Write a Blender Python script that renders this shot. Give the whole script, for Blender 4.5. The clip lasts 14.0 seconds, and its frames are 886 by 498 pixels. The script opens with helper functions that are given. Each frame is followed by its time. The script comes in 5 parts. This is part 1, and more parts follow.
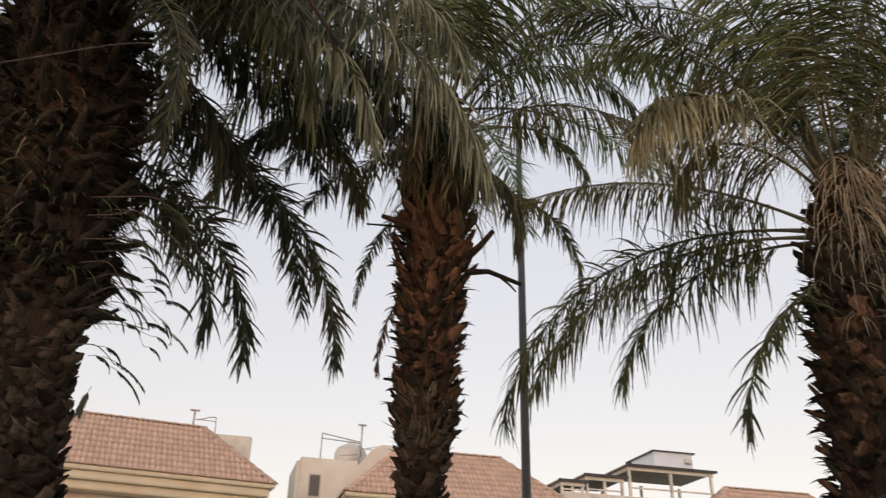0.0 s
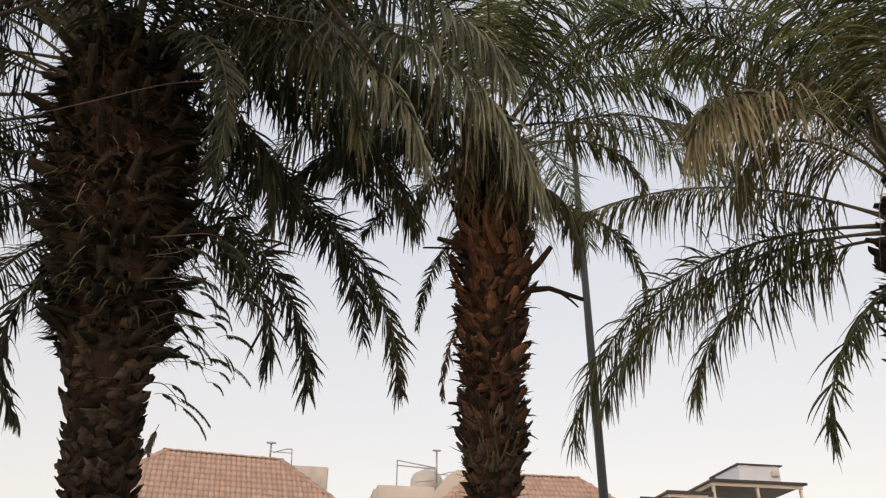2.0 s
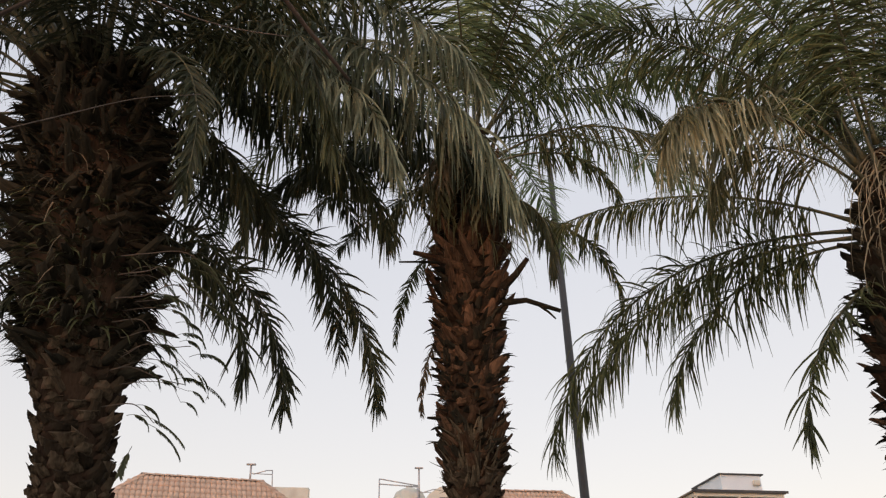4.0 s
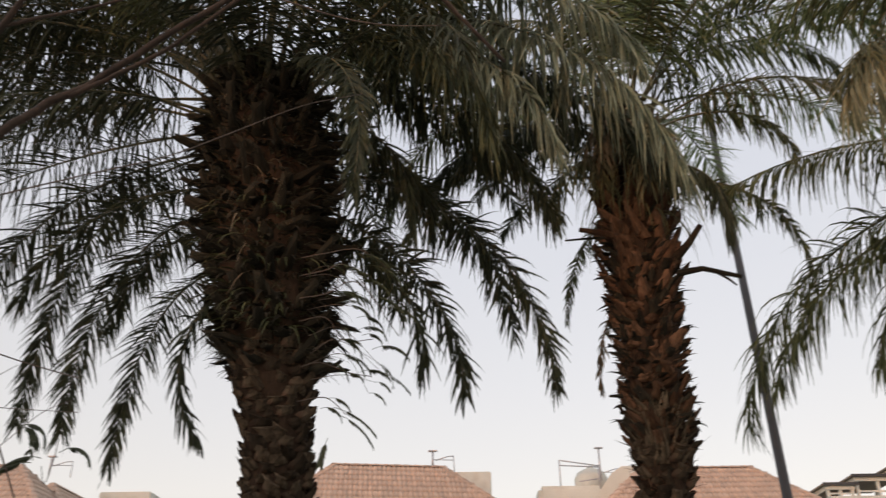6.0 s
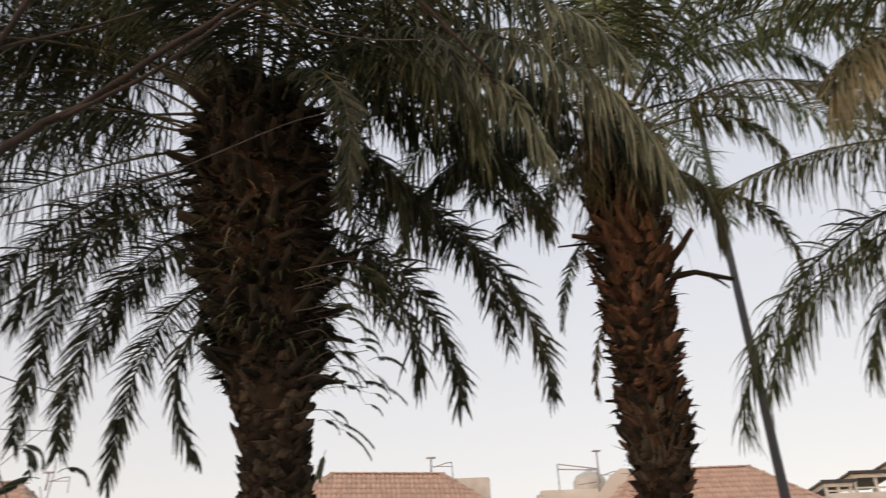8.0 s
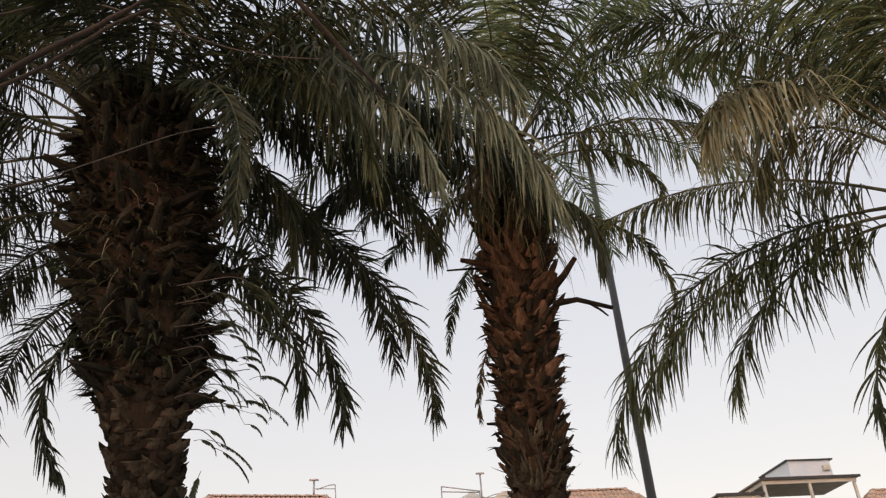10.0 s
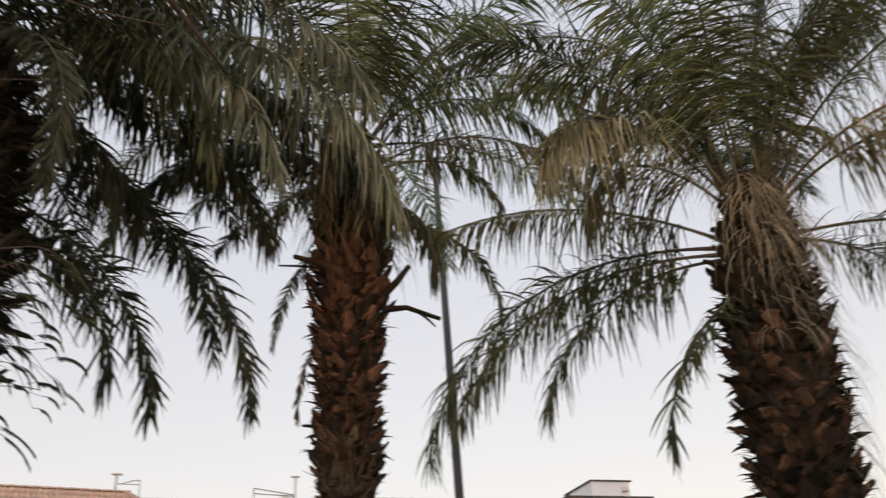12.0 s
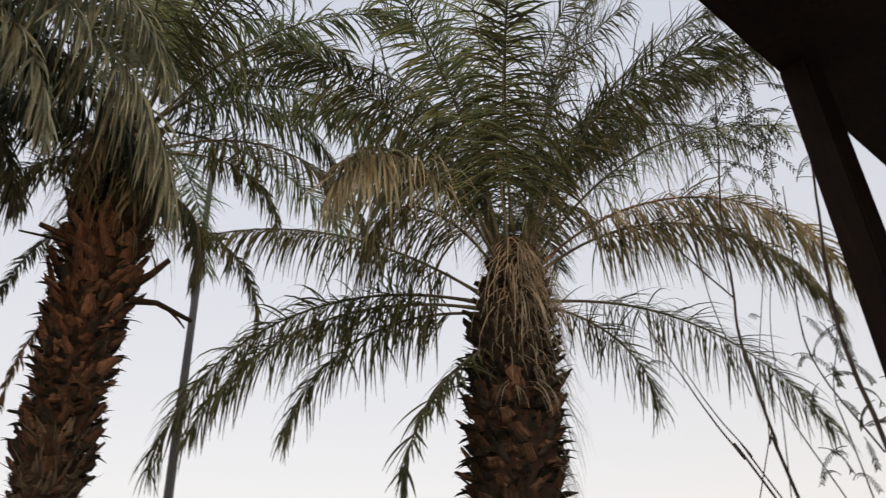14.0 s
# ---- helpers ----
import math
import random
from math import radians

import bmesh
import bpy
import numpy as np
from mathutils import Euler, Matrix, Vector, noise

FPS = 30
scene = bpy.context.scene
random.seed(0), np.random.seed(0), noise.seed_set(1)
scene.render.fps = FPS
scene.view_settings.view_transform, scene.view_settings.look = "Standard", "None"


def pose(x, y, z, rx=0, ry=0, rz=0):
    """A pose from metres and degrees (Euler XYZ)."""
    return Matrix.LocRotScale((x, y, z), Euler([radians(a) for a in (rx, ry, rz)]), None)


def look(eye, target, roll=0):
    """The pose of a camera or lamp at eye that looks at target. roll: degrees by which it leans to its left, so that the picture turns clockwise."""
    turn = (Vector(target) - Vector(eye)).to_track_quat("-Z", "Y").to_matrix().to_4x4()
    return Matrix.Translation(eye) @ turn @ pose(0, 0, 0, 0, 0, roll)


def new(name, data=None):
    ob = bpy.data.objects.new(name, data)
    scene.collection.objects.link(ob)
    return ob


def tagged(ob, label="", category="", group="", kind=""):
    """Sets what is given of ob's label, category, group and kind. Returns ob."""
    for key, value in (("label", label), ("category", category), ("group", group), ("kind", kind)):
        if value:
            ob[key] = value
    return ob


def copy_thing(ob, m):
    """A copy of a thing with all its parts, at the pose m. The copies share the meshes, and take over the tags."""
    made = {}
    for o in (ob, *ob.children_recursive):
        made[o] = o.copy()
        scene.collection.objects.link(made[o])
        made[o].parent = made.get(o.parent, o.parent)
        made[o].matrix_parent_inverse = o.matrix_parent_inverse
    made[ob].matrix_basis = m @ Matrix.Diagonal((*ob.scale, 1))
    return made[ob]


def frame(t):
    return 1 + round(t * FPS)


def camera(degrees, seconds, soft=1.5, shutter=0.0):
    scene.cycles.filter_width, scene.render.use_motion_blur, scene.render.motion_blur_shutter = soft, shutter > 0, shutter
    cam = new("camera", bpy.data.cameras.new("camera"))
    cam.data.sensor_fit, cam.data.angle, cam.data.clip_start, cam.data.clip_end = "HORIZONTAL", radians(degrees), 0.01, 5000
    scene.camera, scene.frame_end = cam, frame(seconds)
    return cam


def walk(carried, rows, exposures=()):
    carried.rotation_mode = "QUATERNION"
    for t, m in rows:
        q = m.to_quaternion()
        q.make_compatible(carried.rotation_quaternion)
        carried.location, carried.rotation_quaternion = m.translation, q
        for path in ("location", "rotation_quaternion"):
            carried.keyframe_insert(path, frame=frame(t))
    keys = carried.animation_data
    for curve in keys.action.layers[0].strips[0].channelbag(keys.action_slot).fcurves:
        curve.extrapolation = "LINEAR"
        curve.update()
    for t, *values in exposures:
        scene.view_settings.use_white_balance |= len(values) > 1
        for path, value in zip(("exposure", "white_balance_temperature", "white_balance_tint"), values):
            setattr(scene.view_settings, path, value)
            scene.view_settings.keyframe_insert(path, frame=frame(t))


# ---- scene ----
cam = camera(57.07, 14.0, soft=1.25, shutter=0.5)
PATH = [
    (0.0, pose(-0.047, -0.088, 1.591, 117.46, -1.35, -0.00)),
    (0.5, pose(-0.022, -0.062, 1.600, 118.25, -1.61, 3.18)),
    (1.0, pose(-0.014, -0.036, 1.610, 118.50, -1.37, 5.49)),
    (1.5, pose(-0.004, -0.025, 1.615, 118.77, -0.82, 6.07)),
    (2.0, pose(0.005, -0.019, 1.614, 118.94, -0.41, 5.63)),
    (2.5, pose(0.011, -0.017, 1.614, 119.60, -0.03, 5.29)),
    (5.0, pose(0.026, 0.032, 1.604, 120.17, 2.13, 5.61)),
    (5.5, pose(-0.018, 0.031, 1.604, 119.62, 1.15, 11.54)),
    (6.0, pose(-0.041, 0.036, 1.611, 119.12, 0.30, 17.05)),
    (6.5, pose(-0.077, -0.017, 1.598, 118.92, 0.38, 20.84)),
    (7.0, pose(-0.086, -0.043, 1.595, 118.79, 0.51, 21.79)),
    (7.5, pose(-0.079, -0.034, 1.600, 118.96, 0.55, 21.87)),
    (8.0, pose(-0.030, 0.005, 1.623, 119.52, 1.59, 17.27)),
    (10.5, pose(0.027, -0.014, 1.612, 120.75, 3.57, 9.19)),
    (11.0, pose(0.055, 0.001, 1.619, 120.79, 3.72, 7.60)),
    (11.5, pose(0.052, 0.036, 1.624, 120.60, 3.80, 3.06)),
    (12.0, pose(0.053, 0.058, 1.620, 120.28, 3.75, -2.96)),
    (12.5, pose(0.033, 0.087, 1.614, 120.49, 2.45, -10.13)),
    (13.0, pose(0.006, 0.109, 1.606, 121.12, 2.31, -15.50)),
    (13.5, pose(-0.018, 0.126, 1.593, 121.45, 2.71, -19.68)),
    (14.0, pose(-0.026, 0.138, 1.567, 121.66, 2.30, -23.35)),
]
walk(cam, PATH)

# ---- light ----
SUN_EL, SUN_AZ = 6.0, 190.0
world = bpy.data.worlds.new("sky")
scene.world = world
world.use_nodes = True
wn, wl = world.node_tree.nodes, world.node_tree.links
sky = wn.new("ShaderNodeTexSky")
sky.sky_type = "NISHITA"
sky.sun_disc = False
sky.sun_elevation, sky.sun_rotation = radians(SUN_EL), radians(SUN_AZ)
sky.air_density, sky.dust_density, sky.ozone_density = 1.0, 1.5, 2.0
haze = wn.new("ShaderNodeMix")
haze.data_type = "RGBA"
haze.inputs["Factor"].default_value = 0.13
# dusty air: creamy near the horizon, bluish higher up
sky_way, sky_parts, sky_band = wn.new("ShaderNodeTexCoord"), wn.new("ShaderNodeSeparateXYZ"), wn.new("ShaderNodeValToRGB")
sky_band.color_ramp.elements[0].position, sky_band.color_ramp.elements[1].position = 0.1, 0.75
sky_band.color_ramp.elements[0].color, sky_band.color_ramp.elements[1].color = (1.0, 0.955, 0.92, 1), (0.90, 0.945, 1.07, 1)
sky_gain = wn.new("ShaderNodeVectorMath")
sky_gain.operation = "MULTIPLY"
sky_gain.inputs[1].default_value = (37.4, 37.0, 36.4)
wl.new(sky_way.outputs["Generated"], sky_parts.inputs["Vector"])
wl.new(sky_parts.outputs["Z"], sky_band.inputs["Fac"])
wl.new(sky_band.outputs["Color"], sky_gain.inputs[0])
wl.new(sky_gain.outputs["Vector"], haze.inputs["B"])
gain = wn.new("ShaderNodeVectorMath")
gain.operation = "MULTIPLY"
gain.inputs[1].default_value = (1.86, 1.10, 0.82)
wl.new(sky.outputs["Color"], gain.inputs[0])
wl.new(gain.outputs["Vector"], haze.inputs["A"])
wl.new(haze.outputs["Result"], wn["Background"].inputs["Color"])
wn["Background"].inputs["Strength"].default_value = 0.127

sun = new("sun", bpy.data.lights.new("sun", "SUN"))
sun.data.energy, sun.data.angle, sun.data.color = 0.5, radians(25), (0.95, 0.98, 1.0)
sa, se = radians(SUN_AZ), radians(SUN_EL)
sun.matrix_world = look((0, 0, 0), (-math.sin(sa) * math.cos(se), -math.cos(sa) * math.cos(se), -math.sin(se)))


# ---- materials ----
def ramp_colour(nodes, links, source, low, high, a=0.3, b=0.7):
    r = nodes.new("ShaderNodeValToRGB")
    r.color_ramp.elements[0].position, r.color_ramp.elements[1].position = a, b
    r.color_ramp.elements[0].color, r.color_ramp.elements[1].color = (*low, 1), (*high, 1)
    links.new(source, r.inputs["Fac"])
    return r.outputs["Color"]


def surface(name, low, high, grain=8.0, fine=60.0, rough=0.8, bump=0.4, dist=0.01, stretch=(1, 1, 1), random_by="object", spread=0.25, through_light=0.0, metal=0.0, stain=None):
    """A weathered surface: two scales of noise between two tones, a tone of its own for each piece, fine relief."""
    m = bpy.data.materials.new(name)
    m.use_nodes = True
    n, l = m.node_tree.nodes, m.node_tree.links
    b = n["Principled BSDF"]
    tc, mp = n.new("ShaderNodeTexCoord"), n.new("ShaderNodeMapping")
    mp.inputs["Scale"].default_value = stretch
    l.new(tc.outputs["Object"], mp.inputs["Vector"])
    n1, n2 = n.new("ShaderNodeTexNoise"), n.new("ShaderNodeTexNoise")
    n1.inputs["Scale"].default_value, n2.inputs["Scale"].default_value = grain, fine
    n1.inputs["Detail"].default_value, n2.inputs["Detail"].default_value = 5, 4
    l.new(mp.outputs["Vector"], n1.inputs["Vector"]), l.new(mp.outputs["Vector"], n2.inputs["Vector"])
    mixf = n.new("ShaderNodeMath")
    mixf.operation = "MULTIPLY_ADD"
    mixf.inputs[1].default_value = 0.45
    half = n.new("ShaderNodeMath")
    half.operation = "MULTIPLY"
    half.inputs[1].default_value = 0.55
    l.new(n1.outputs["Fac"], half.inputs[0])
    l.new(n2.outputs["Fac"], mixf.inputs[0]), l.new(half.outputs[0], mixf.inputs[2])
    colour = ramp_colour(n, l, mixf.outputs[0], low, high, 0.34, 0.66)
    if stain:
        n3 = n.new("ShaderNodeTexNoise")
        n3.inputs["Scale"].default_value, n3.inputs["Detail"].default_value = stain[0], 6
        l.new(tc.outputs["Object"], n3.inputs["Vector"])
        mk = ramp_colour(n, l, n3.outputs["Fac"], (0, 0, 0), (1, 1, 1), 0.52, 0.68)
        mx = n.new("ShaderNodeMix")
        mx.data_type = "RGBA"
        mx.inputs["B"].default_value = (*stain[1], 1)
        l.new(mk, mx.inputs["Factor"]), l.new(colour, mx.inputs["A"])
        colour = mx.outputs["Result"]
    if spread:
        hsv, mr = n.new("ShaderNodeHueSaturation"), n.new("ShaderNodeMapRange")
        mr.inputs["To Min"].default_value, mr.inputs["To Max"].default_value = 1 - spread, 1 + spread
        src = n.new("ShaderNodeObjectInfo").outputs["Random"] if random_by == "object" else n.new("ShaderNodeNewGeometry").outputs["Random Per Island"]
        l.new(src, mr.inputs["Value"]), l.new(mr.outputs["Result"], hsv.inputs["Value"]), l.new(colour, hsv.inputs["Color"])
        colour = hsv.outputs["Color"]
    l.new(colour, b.inputs["Base Color"])
    b.inputs["Roughness"].default_value, b.inputs["Metallic"].default_value = rough, metal
    if bump:
        bp = n.new("ShaderNodeBump")
        bp.inputs["Strength"].default_value, bp.inputs["Distance"].default_value = bump, dist
        l.new(mixf.outputs[0], bp.inputs["Height"]), l.new(bp.outputs["Normal"], b.inputs["Normal"])
    if through_light:
        tr, ms = n.new("ShaderNodeBsdfTranslucent"), n.new("ShaderNodeMixShader")
        ms.inputs["Fac"].default_value = through_light
        l.new(colour, tr.inputs["Color"])
        l.new(b.outputs["BSDF"], ms.inputs[1]), l.new(tr.outputs["BSDF"], ms.inputs[2])
        l.new(ms.outputs["Shader"], n["Material Output"].inputs["Surface"])
    return m


def dull(m, level):
    m.node_tree.nodes["Principled BSDF"].inputs["Specular IOR Level"].default_value = level
    return m


def leaf(name, low, high, light=0.3):
    return dull(surface(name, low, high, 3, 40, 0.55, 0.15, 0.002, (1, 1, 1), "island", 0.35, light), 0.3)


LEAF = {
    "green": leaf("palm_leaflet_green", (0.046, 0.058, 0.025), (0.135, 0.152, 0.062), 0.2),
    # lighter olive; front light and sky sheen on the crowns are coloured in
    "pale": leaf("palm_leaflet_pale_lit", (0.125, 0.168, 0.075), (0.28, 0.34, 0.16)),
    # green darkened: backlight and the crowns' own shade are put into this colour
    "dark": leaf("palm_leaflet_shaded", (0.024, 0.031, 0.016), (0.066, 0.076, 0.038), 0.12),
    "olive": leaf("palm_leaflet_dull_green", (0.052, 0.062, 0.026), (0.14, 0.147, 0.068), 0.2),
    "grey": leaf("palm_leaflet_dry_grey", (0.14, 0.168, 0.112), (0.33, 0.372, 0.26), 0.25),
    "mixed": leaf("palm_leaflet_olive", (0.095, 0.10, 0.045), (0.21, 0.20, 0.10)),
    "dry": leaf("palm_leaflet_brown", (0.095, 0.075, 0.042), (0.24, 0.19, 0.115)),
    "dead": leaf("palm_leaflet_grey_tan", (0.19, 0.168, 0.085), (0.41, 0.37, 0.21)),
    "yellow": leaf("palm_leaflet_straw", (0.25, 0.243, 0.14), (0.445, 0.43, 0.275), 0.3),
}
RACHIS_GREEN = surface("palm_stalk_green", (0.05, 0.055, 0.026), (0.12, 0.11, 0.055), 5, 50, 0.55, 0.2, 0.003)
RACHIS_DRY = surface("palm_stalk_brown", (0.09, 0.05, 0.03), (0.22, 0.14, 0.08), 5, 50, 0.7, 0.3, 0.003)
BARK = surface("palm_trunk_fibre", (0.022, 0.015, 0.010), (0.07, 0.046, 0.03), 9, 70, 0.95, 0.8, 0.02, (1, 1, 0.3), spread=0)
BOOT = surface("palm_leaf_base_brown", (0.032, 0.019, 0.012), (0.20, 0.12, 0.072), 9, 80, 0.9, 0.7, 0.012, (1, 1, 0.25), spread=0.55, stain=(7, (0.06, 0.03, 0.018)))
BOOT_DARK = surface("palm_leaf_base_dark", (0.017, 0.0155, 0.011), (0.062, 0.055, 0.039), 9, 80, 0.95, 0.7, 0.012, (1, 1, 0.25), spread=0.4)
BOOT_CUT = surface("palm_leaf_base_weathered", (0.02, 0.0155, 0.010), (0.122, 0.092, 0.061), 9, 80, 0.9, 0.7, 0.012, (1, 1, 0.25), spread=0.6, stain=(6, (0.08, 0.045, 0.03)))
FIBRE = surface("palm_fibre", (0.09, 0.07, 0.045), (0.26, 0.21, 0.14), 9, 60, 0.95, 0.3, 0.004, random_by="island", spread=0.45)
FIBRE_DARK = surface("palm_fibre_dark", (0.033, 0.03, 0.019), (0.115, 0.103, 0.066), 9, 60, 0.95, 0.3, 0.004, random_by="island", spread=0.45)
STRAW = surface("palm_straw", (0.155, 0.138, 0.09), (0.35, 0.315, 0.215), 6, 50, 0.85, 0.2, 0.003, random_by="island", spread=0.35, through_light=0.15)
TWIG = surface("twig_bark", (0.06, 0.045, 0.035), (0.17, 0.13, 0.10), 14, 90, 0.85, 0.5, 0.003, spread=0)
BRANCH = surface("branch_bark", (0.03, 0.020, 0.014), (0.075, 0.05, 0.034), 9, 60, 0.85, 0.7, 0.006, spread=0)
SMALL_LEAF = leaf("small_leaflet", (0.05, 0.06, 0.03), (0.12, 0.13, 0.07), 0.2)
POLE = surface("painted_pole_steel", (0.028, 0.029, 0.031), (0.055, 0.057, 0.06), 3, 40, 0.55, 0.1, 0.002, (1, 1, 0.3), spread=0)
# terracotta paled and greyed: the haze of distance is mixed into its tones
TILE = surface("clay_roof_tile_hazed", (0.42, 0.315, 0.245), (0.53, 0.42, 0.335), 6, 45, 0.85, 0.3, 0.008, spread=0.1, stain=(1.2, (0.36, 0.26, 0.205)))
CREAM = surface("cream_render", (0.57, 0.56, 0.42), (0.69, 0.68, 0.53), 1.2, 30, 0.85, 0.25, 0.006, spread=0, stain=(0.6, (0.52, 0.44, 0.31)))
WALLP = surface("house_wall_render", (0.52, 0.475, 0.39), (0.64, 0.595, 0.50), 0.8, 30, 0.9, 0.3, 0.006, spread=0, stain=(0.5, (0.45, 0.38, 0.29)))
WHITEW = surface("white_roof_render", (0.53, 0.55, 0.49), (0.66, 0.68, 0.62), 1.0, 25, 0.85, 0.25, 0.006, spread=0, stain=(0.8, (0.48, 0.47, 0.41)))
SHEET = surface("white_sheet_metal", (0.58, 0.70, 0.80), (0.68, 0.79, 0.87), 1.5, 30, 0.45, 0.1, 0.004, spread=0)
METAL = surface("galvanised_pipe", (0.34, 0.34, 0.35), (0.50, 0.50, 0.52), 8, 60, 0.5, 0.1, 0.002, spread=0, metal=0.4)
SHED = surface("weathered_brown_sheet", (0.15, 0.125, 0.09), (0.24, 0.2, 0.15), 2, 30, 0.7, 0.15, 0.004, spread=0)
GLASSY = surface("dark_window_glass", (0.05, 0.05, 0.05), (0.09, 0.085, 0.08), 2, 10, 0.15, 0, spread=0)
DARKWOOD = surface("dark_stained_timber", (0.010, 0.006, 0.004), (0.03, 0.016, 0.010), 5, 60, 0.7, 0.4, 0.004, (1, 1, 0.15), spread=0)
for m in (DARKWOOD, BARK, BOOT, BOOT_DARK, BOOT_CUT, FIBRE, FIBRE_DARK):
    dull(m, 0.12)
SAND = surface("sandy_ground", (0.30, 0.24, 0.17), (0.44, 0.36, 0.27), 0.6, 12, 0.95, 0.5, 0.03, spread=0, stain=(0.15, (0.26, 0.21, 0.15)))
ASPHALT = surface("asphalt", (0.04, 0.04, 0.042), (0.075, 0.073, 0.07), 1.5, 60, 0.9, 0.5, 0.01, spread=0)
PAVE = surface("paving_concrete", (0.26, 0.24, 0.21), (0.38, 0.35, 0.31), 2, 40, 0.9, 0.4, 0.006, spread=0)


# ---- mesh helpers ----
def mesh_of(name, bm, material, smooth=False):
    me = bpy.data.meshes.new(name)
    bm.normal_update()
    if smooth:
        for f in bm.faces:
            f.smooth = True
    bm.to_mesh(me)
    bm.free()
    me.materials.append(material)
    return me


def raw_mesh(name, verts, faces, material, smooth=False):
    me = bpy.data.meshes.new(name)
    me.from_pydata(verts, [], faces)
    me.materials.append(material)
    if smooth:
        me.polygons.foreach_set("use_smooth", [True] * len(faces))
    me.update()
    return me


def part(name, data, material, parent, label="", kind=""):
    """Links a bmesh, or a mesh already made, as one mesh object under a thing."""
    if isinstance(data, bmesh.types.BMesh):
        data = mesh_of(name, data, material)
    ob = new(name, data)
    ob.parent = parent
    return tagged(ob, label, "", "", kind)


def thing(name, place, label, category, group="", kind=""):
    ob = new(name)
    ob.matrix_world = place
    return tagged(ob, label, category, group, kind)


def box(bm, x0, x1, y0, y1, z0, z1, bevel=0.0):
    made = bmesh.ops.create_cube(bm, size=1, matrix=Matrix.Translation(((x0 + x1) / 2, (y0 + y1) / 2, (z0 + z1) / 2)) @ Matrix.Diagonal((x1 - x0, y1 - y0, z1 - z0, 1)))
    if bevel:
        edges = list({e for v in made["verts"] for e in v.link_edges})
        bmesh.ops.bevel(bm, geom=edges, offset=bevel, segments=2, affect="EDGES")


def boxed(*sizes, bevel=0.0):
    bm = bmesh.new()
    box(bm, *sizes, bevel=bevel)
    return bm


def tube(points, radii, sides=7, wobble=0.0, rng=None, cap=True):
    """Verts and faces of a tapered tube along points."""
    verts, faces = [], []
    pts = [Vector(p) for p in points]
    ref = Vector((0.31, 0.17, 0.93))
    for i, p in enumerate(pts):
        t = (pts[min(i + 1, len(pts) - 1)] - pts[max(i - 1, 0)]).normalized()
        a = t.cross(ref)
        if a.length < 1e-3:
            a = t.cross(Vector((1, 0, 0)))
        a.normalize()
        b = t.cross(a)
        for k in range(sides):
            w = 2 * math.pi * k / sides
            r = radii[i] * (1 + (rng.uniform(-wobble, wobble) if rng else 0))
            verts.append(p + (a * math.cos(w) + b * math.sin(w)) * r)
    for i in range(len(pts) - 1):
        for k in range(sides):
            k2 = (k + 1) % sides
            faces.append((i * sides + k, i * sides + k2, (i + 1) * sides + k2, (i + 1) * sides + k))
    if cap:
        faces.append(tuple(range(sides))[::-1])
        faces.append(tuple((len(pts) - 1) * sides + k for k in range(sides)))
    return verts, faces


def add_tube(store, points, radii, sides=6, wobble=0.0, rng=None):
    v, f = tube(points, radii, sides, wobble, rng)
    o = len(store[0])
    store[0].extend(v)
    store[1].extend(tuple(i + o for i in g) for g in f)


def ribbon(store, points, widths, across, fold=0.0):
    """A folded blade along points; across is its width's direction."""
    o = len(store[0])
    n = len(points)
    for i, p in enumerate(points):
        t = (points[min(i + 1, n - 1)] - points[max(i - 1, 0)]).normalized()
        a = across - t * across.dot(t)
        if a.length < 1e-4:
            a = Vector((0, 0, 1)).cross(t)
        a.normalize()
        up = t.cross(a) * fold * widths[i]
        store[0].extend((p - a * widths[i] + up, p, p + a * widths[i] + up))
    for i in range(n - 1):
        k = o + 3 * i
        store[1].append((k, k + 1, k + 4, k + 3))
        store[1].append((k + 1, k + 2, k + 5, k + 4))


# ---- ground ----
bm = bmesh.new()
bmesh.ops.create_grid(bm, x_segments=40, y_segments=40, size=2500)
tagged(new("ground", mesh_of("ground", bm, SAND)), "wide pale sandy ground reaching the horizon", "ground", "", "structure")
STREET = pose(0, 0, 0, 0, 0, 15)
road = new("road", mesh_of("road", boxed(-120, 120, 12.5, 22.0, -0.1, 0.02), ASPHALT))
road.matrix_world = STREET
tagged(road, "dark grey asphalt street before the villas", "road", "", "structure")
for name, v0, v1 in (("pavement", -2.5, 12.3), ("pavement", 22.2, 25.0)):
    ob = new(name, mesh_of(name, boxed(-120, 120, v0, v1, -0.1, 0.12), PAVE))
    ob.matrix_world = STREET
    tagged(ob, "plain concrete pavement beside the street", "pavement", "", "structure")
for v0 in (12.3, 22.02):
    ob = new("kerb", mesh_of("kerb", boxed(-120, 120, v0, v0 + 0.18, -0.1, 0.15, bevel=0.02), PAVE))
    ob.matrix_world = STREET
    tagged(ob, "low concrete kerb along the street", "kerb", "", "structure")


# ---- palms ----
class Palm:
    """A date palm: its Empty, and the straight axis of its trunk from the foot to the crown."""

    def __init__(self, foot, crown, base_radius, label, seed):
        self.foot, self.crown = Vector(foot), Vector(crown)
        self.base_radius = base_radius
        self.thing = thing("palm_tree", Matrix.Translation(self.foot), label, "palm tree", "palms beside the street")
        self.rng = random.Random(seed)

    def axis(self, z):
        return self.foot.lerp(self.crown, (z - self.foot.z) / (self.crown.z - self.foot.z)) - self.foot


def profile(stations, z):
    for (z0, r0), (z1, r1) in zip(stations, stations[1:]):
        if z <= z1:
            return r0 + (r1 - r0) * max(0, min(1, (z - z0) / (z1 - z0)))
    return stations[-1][1]


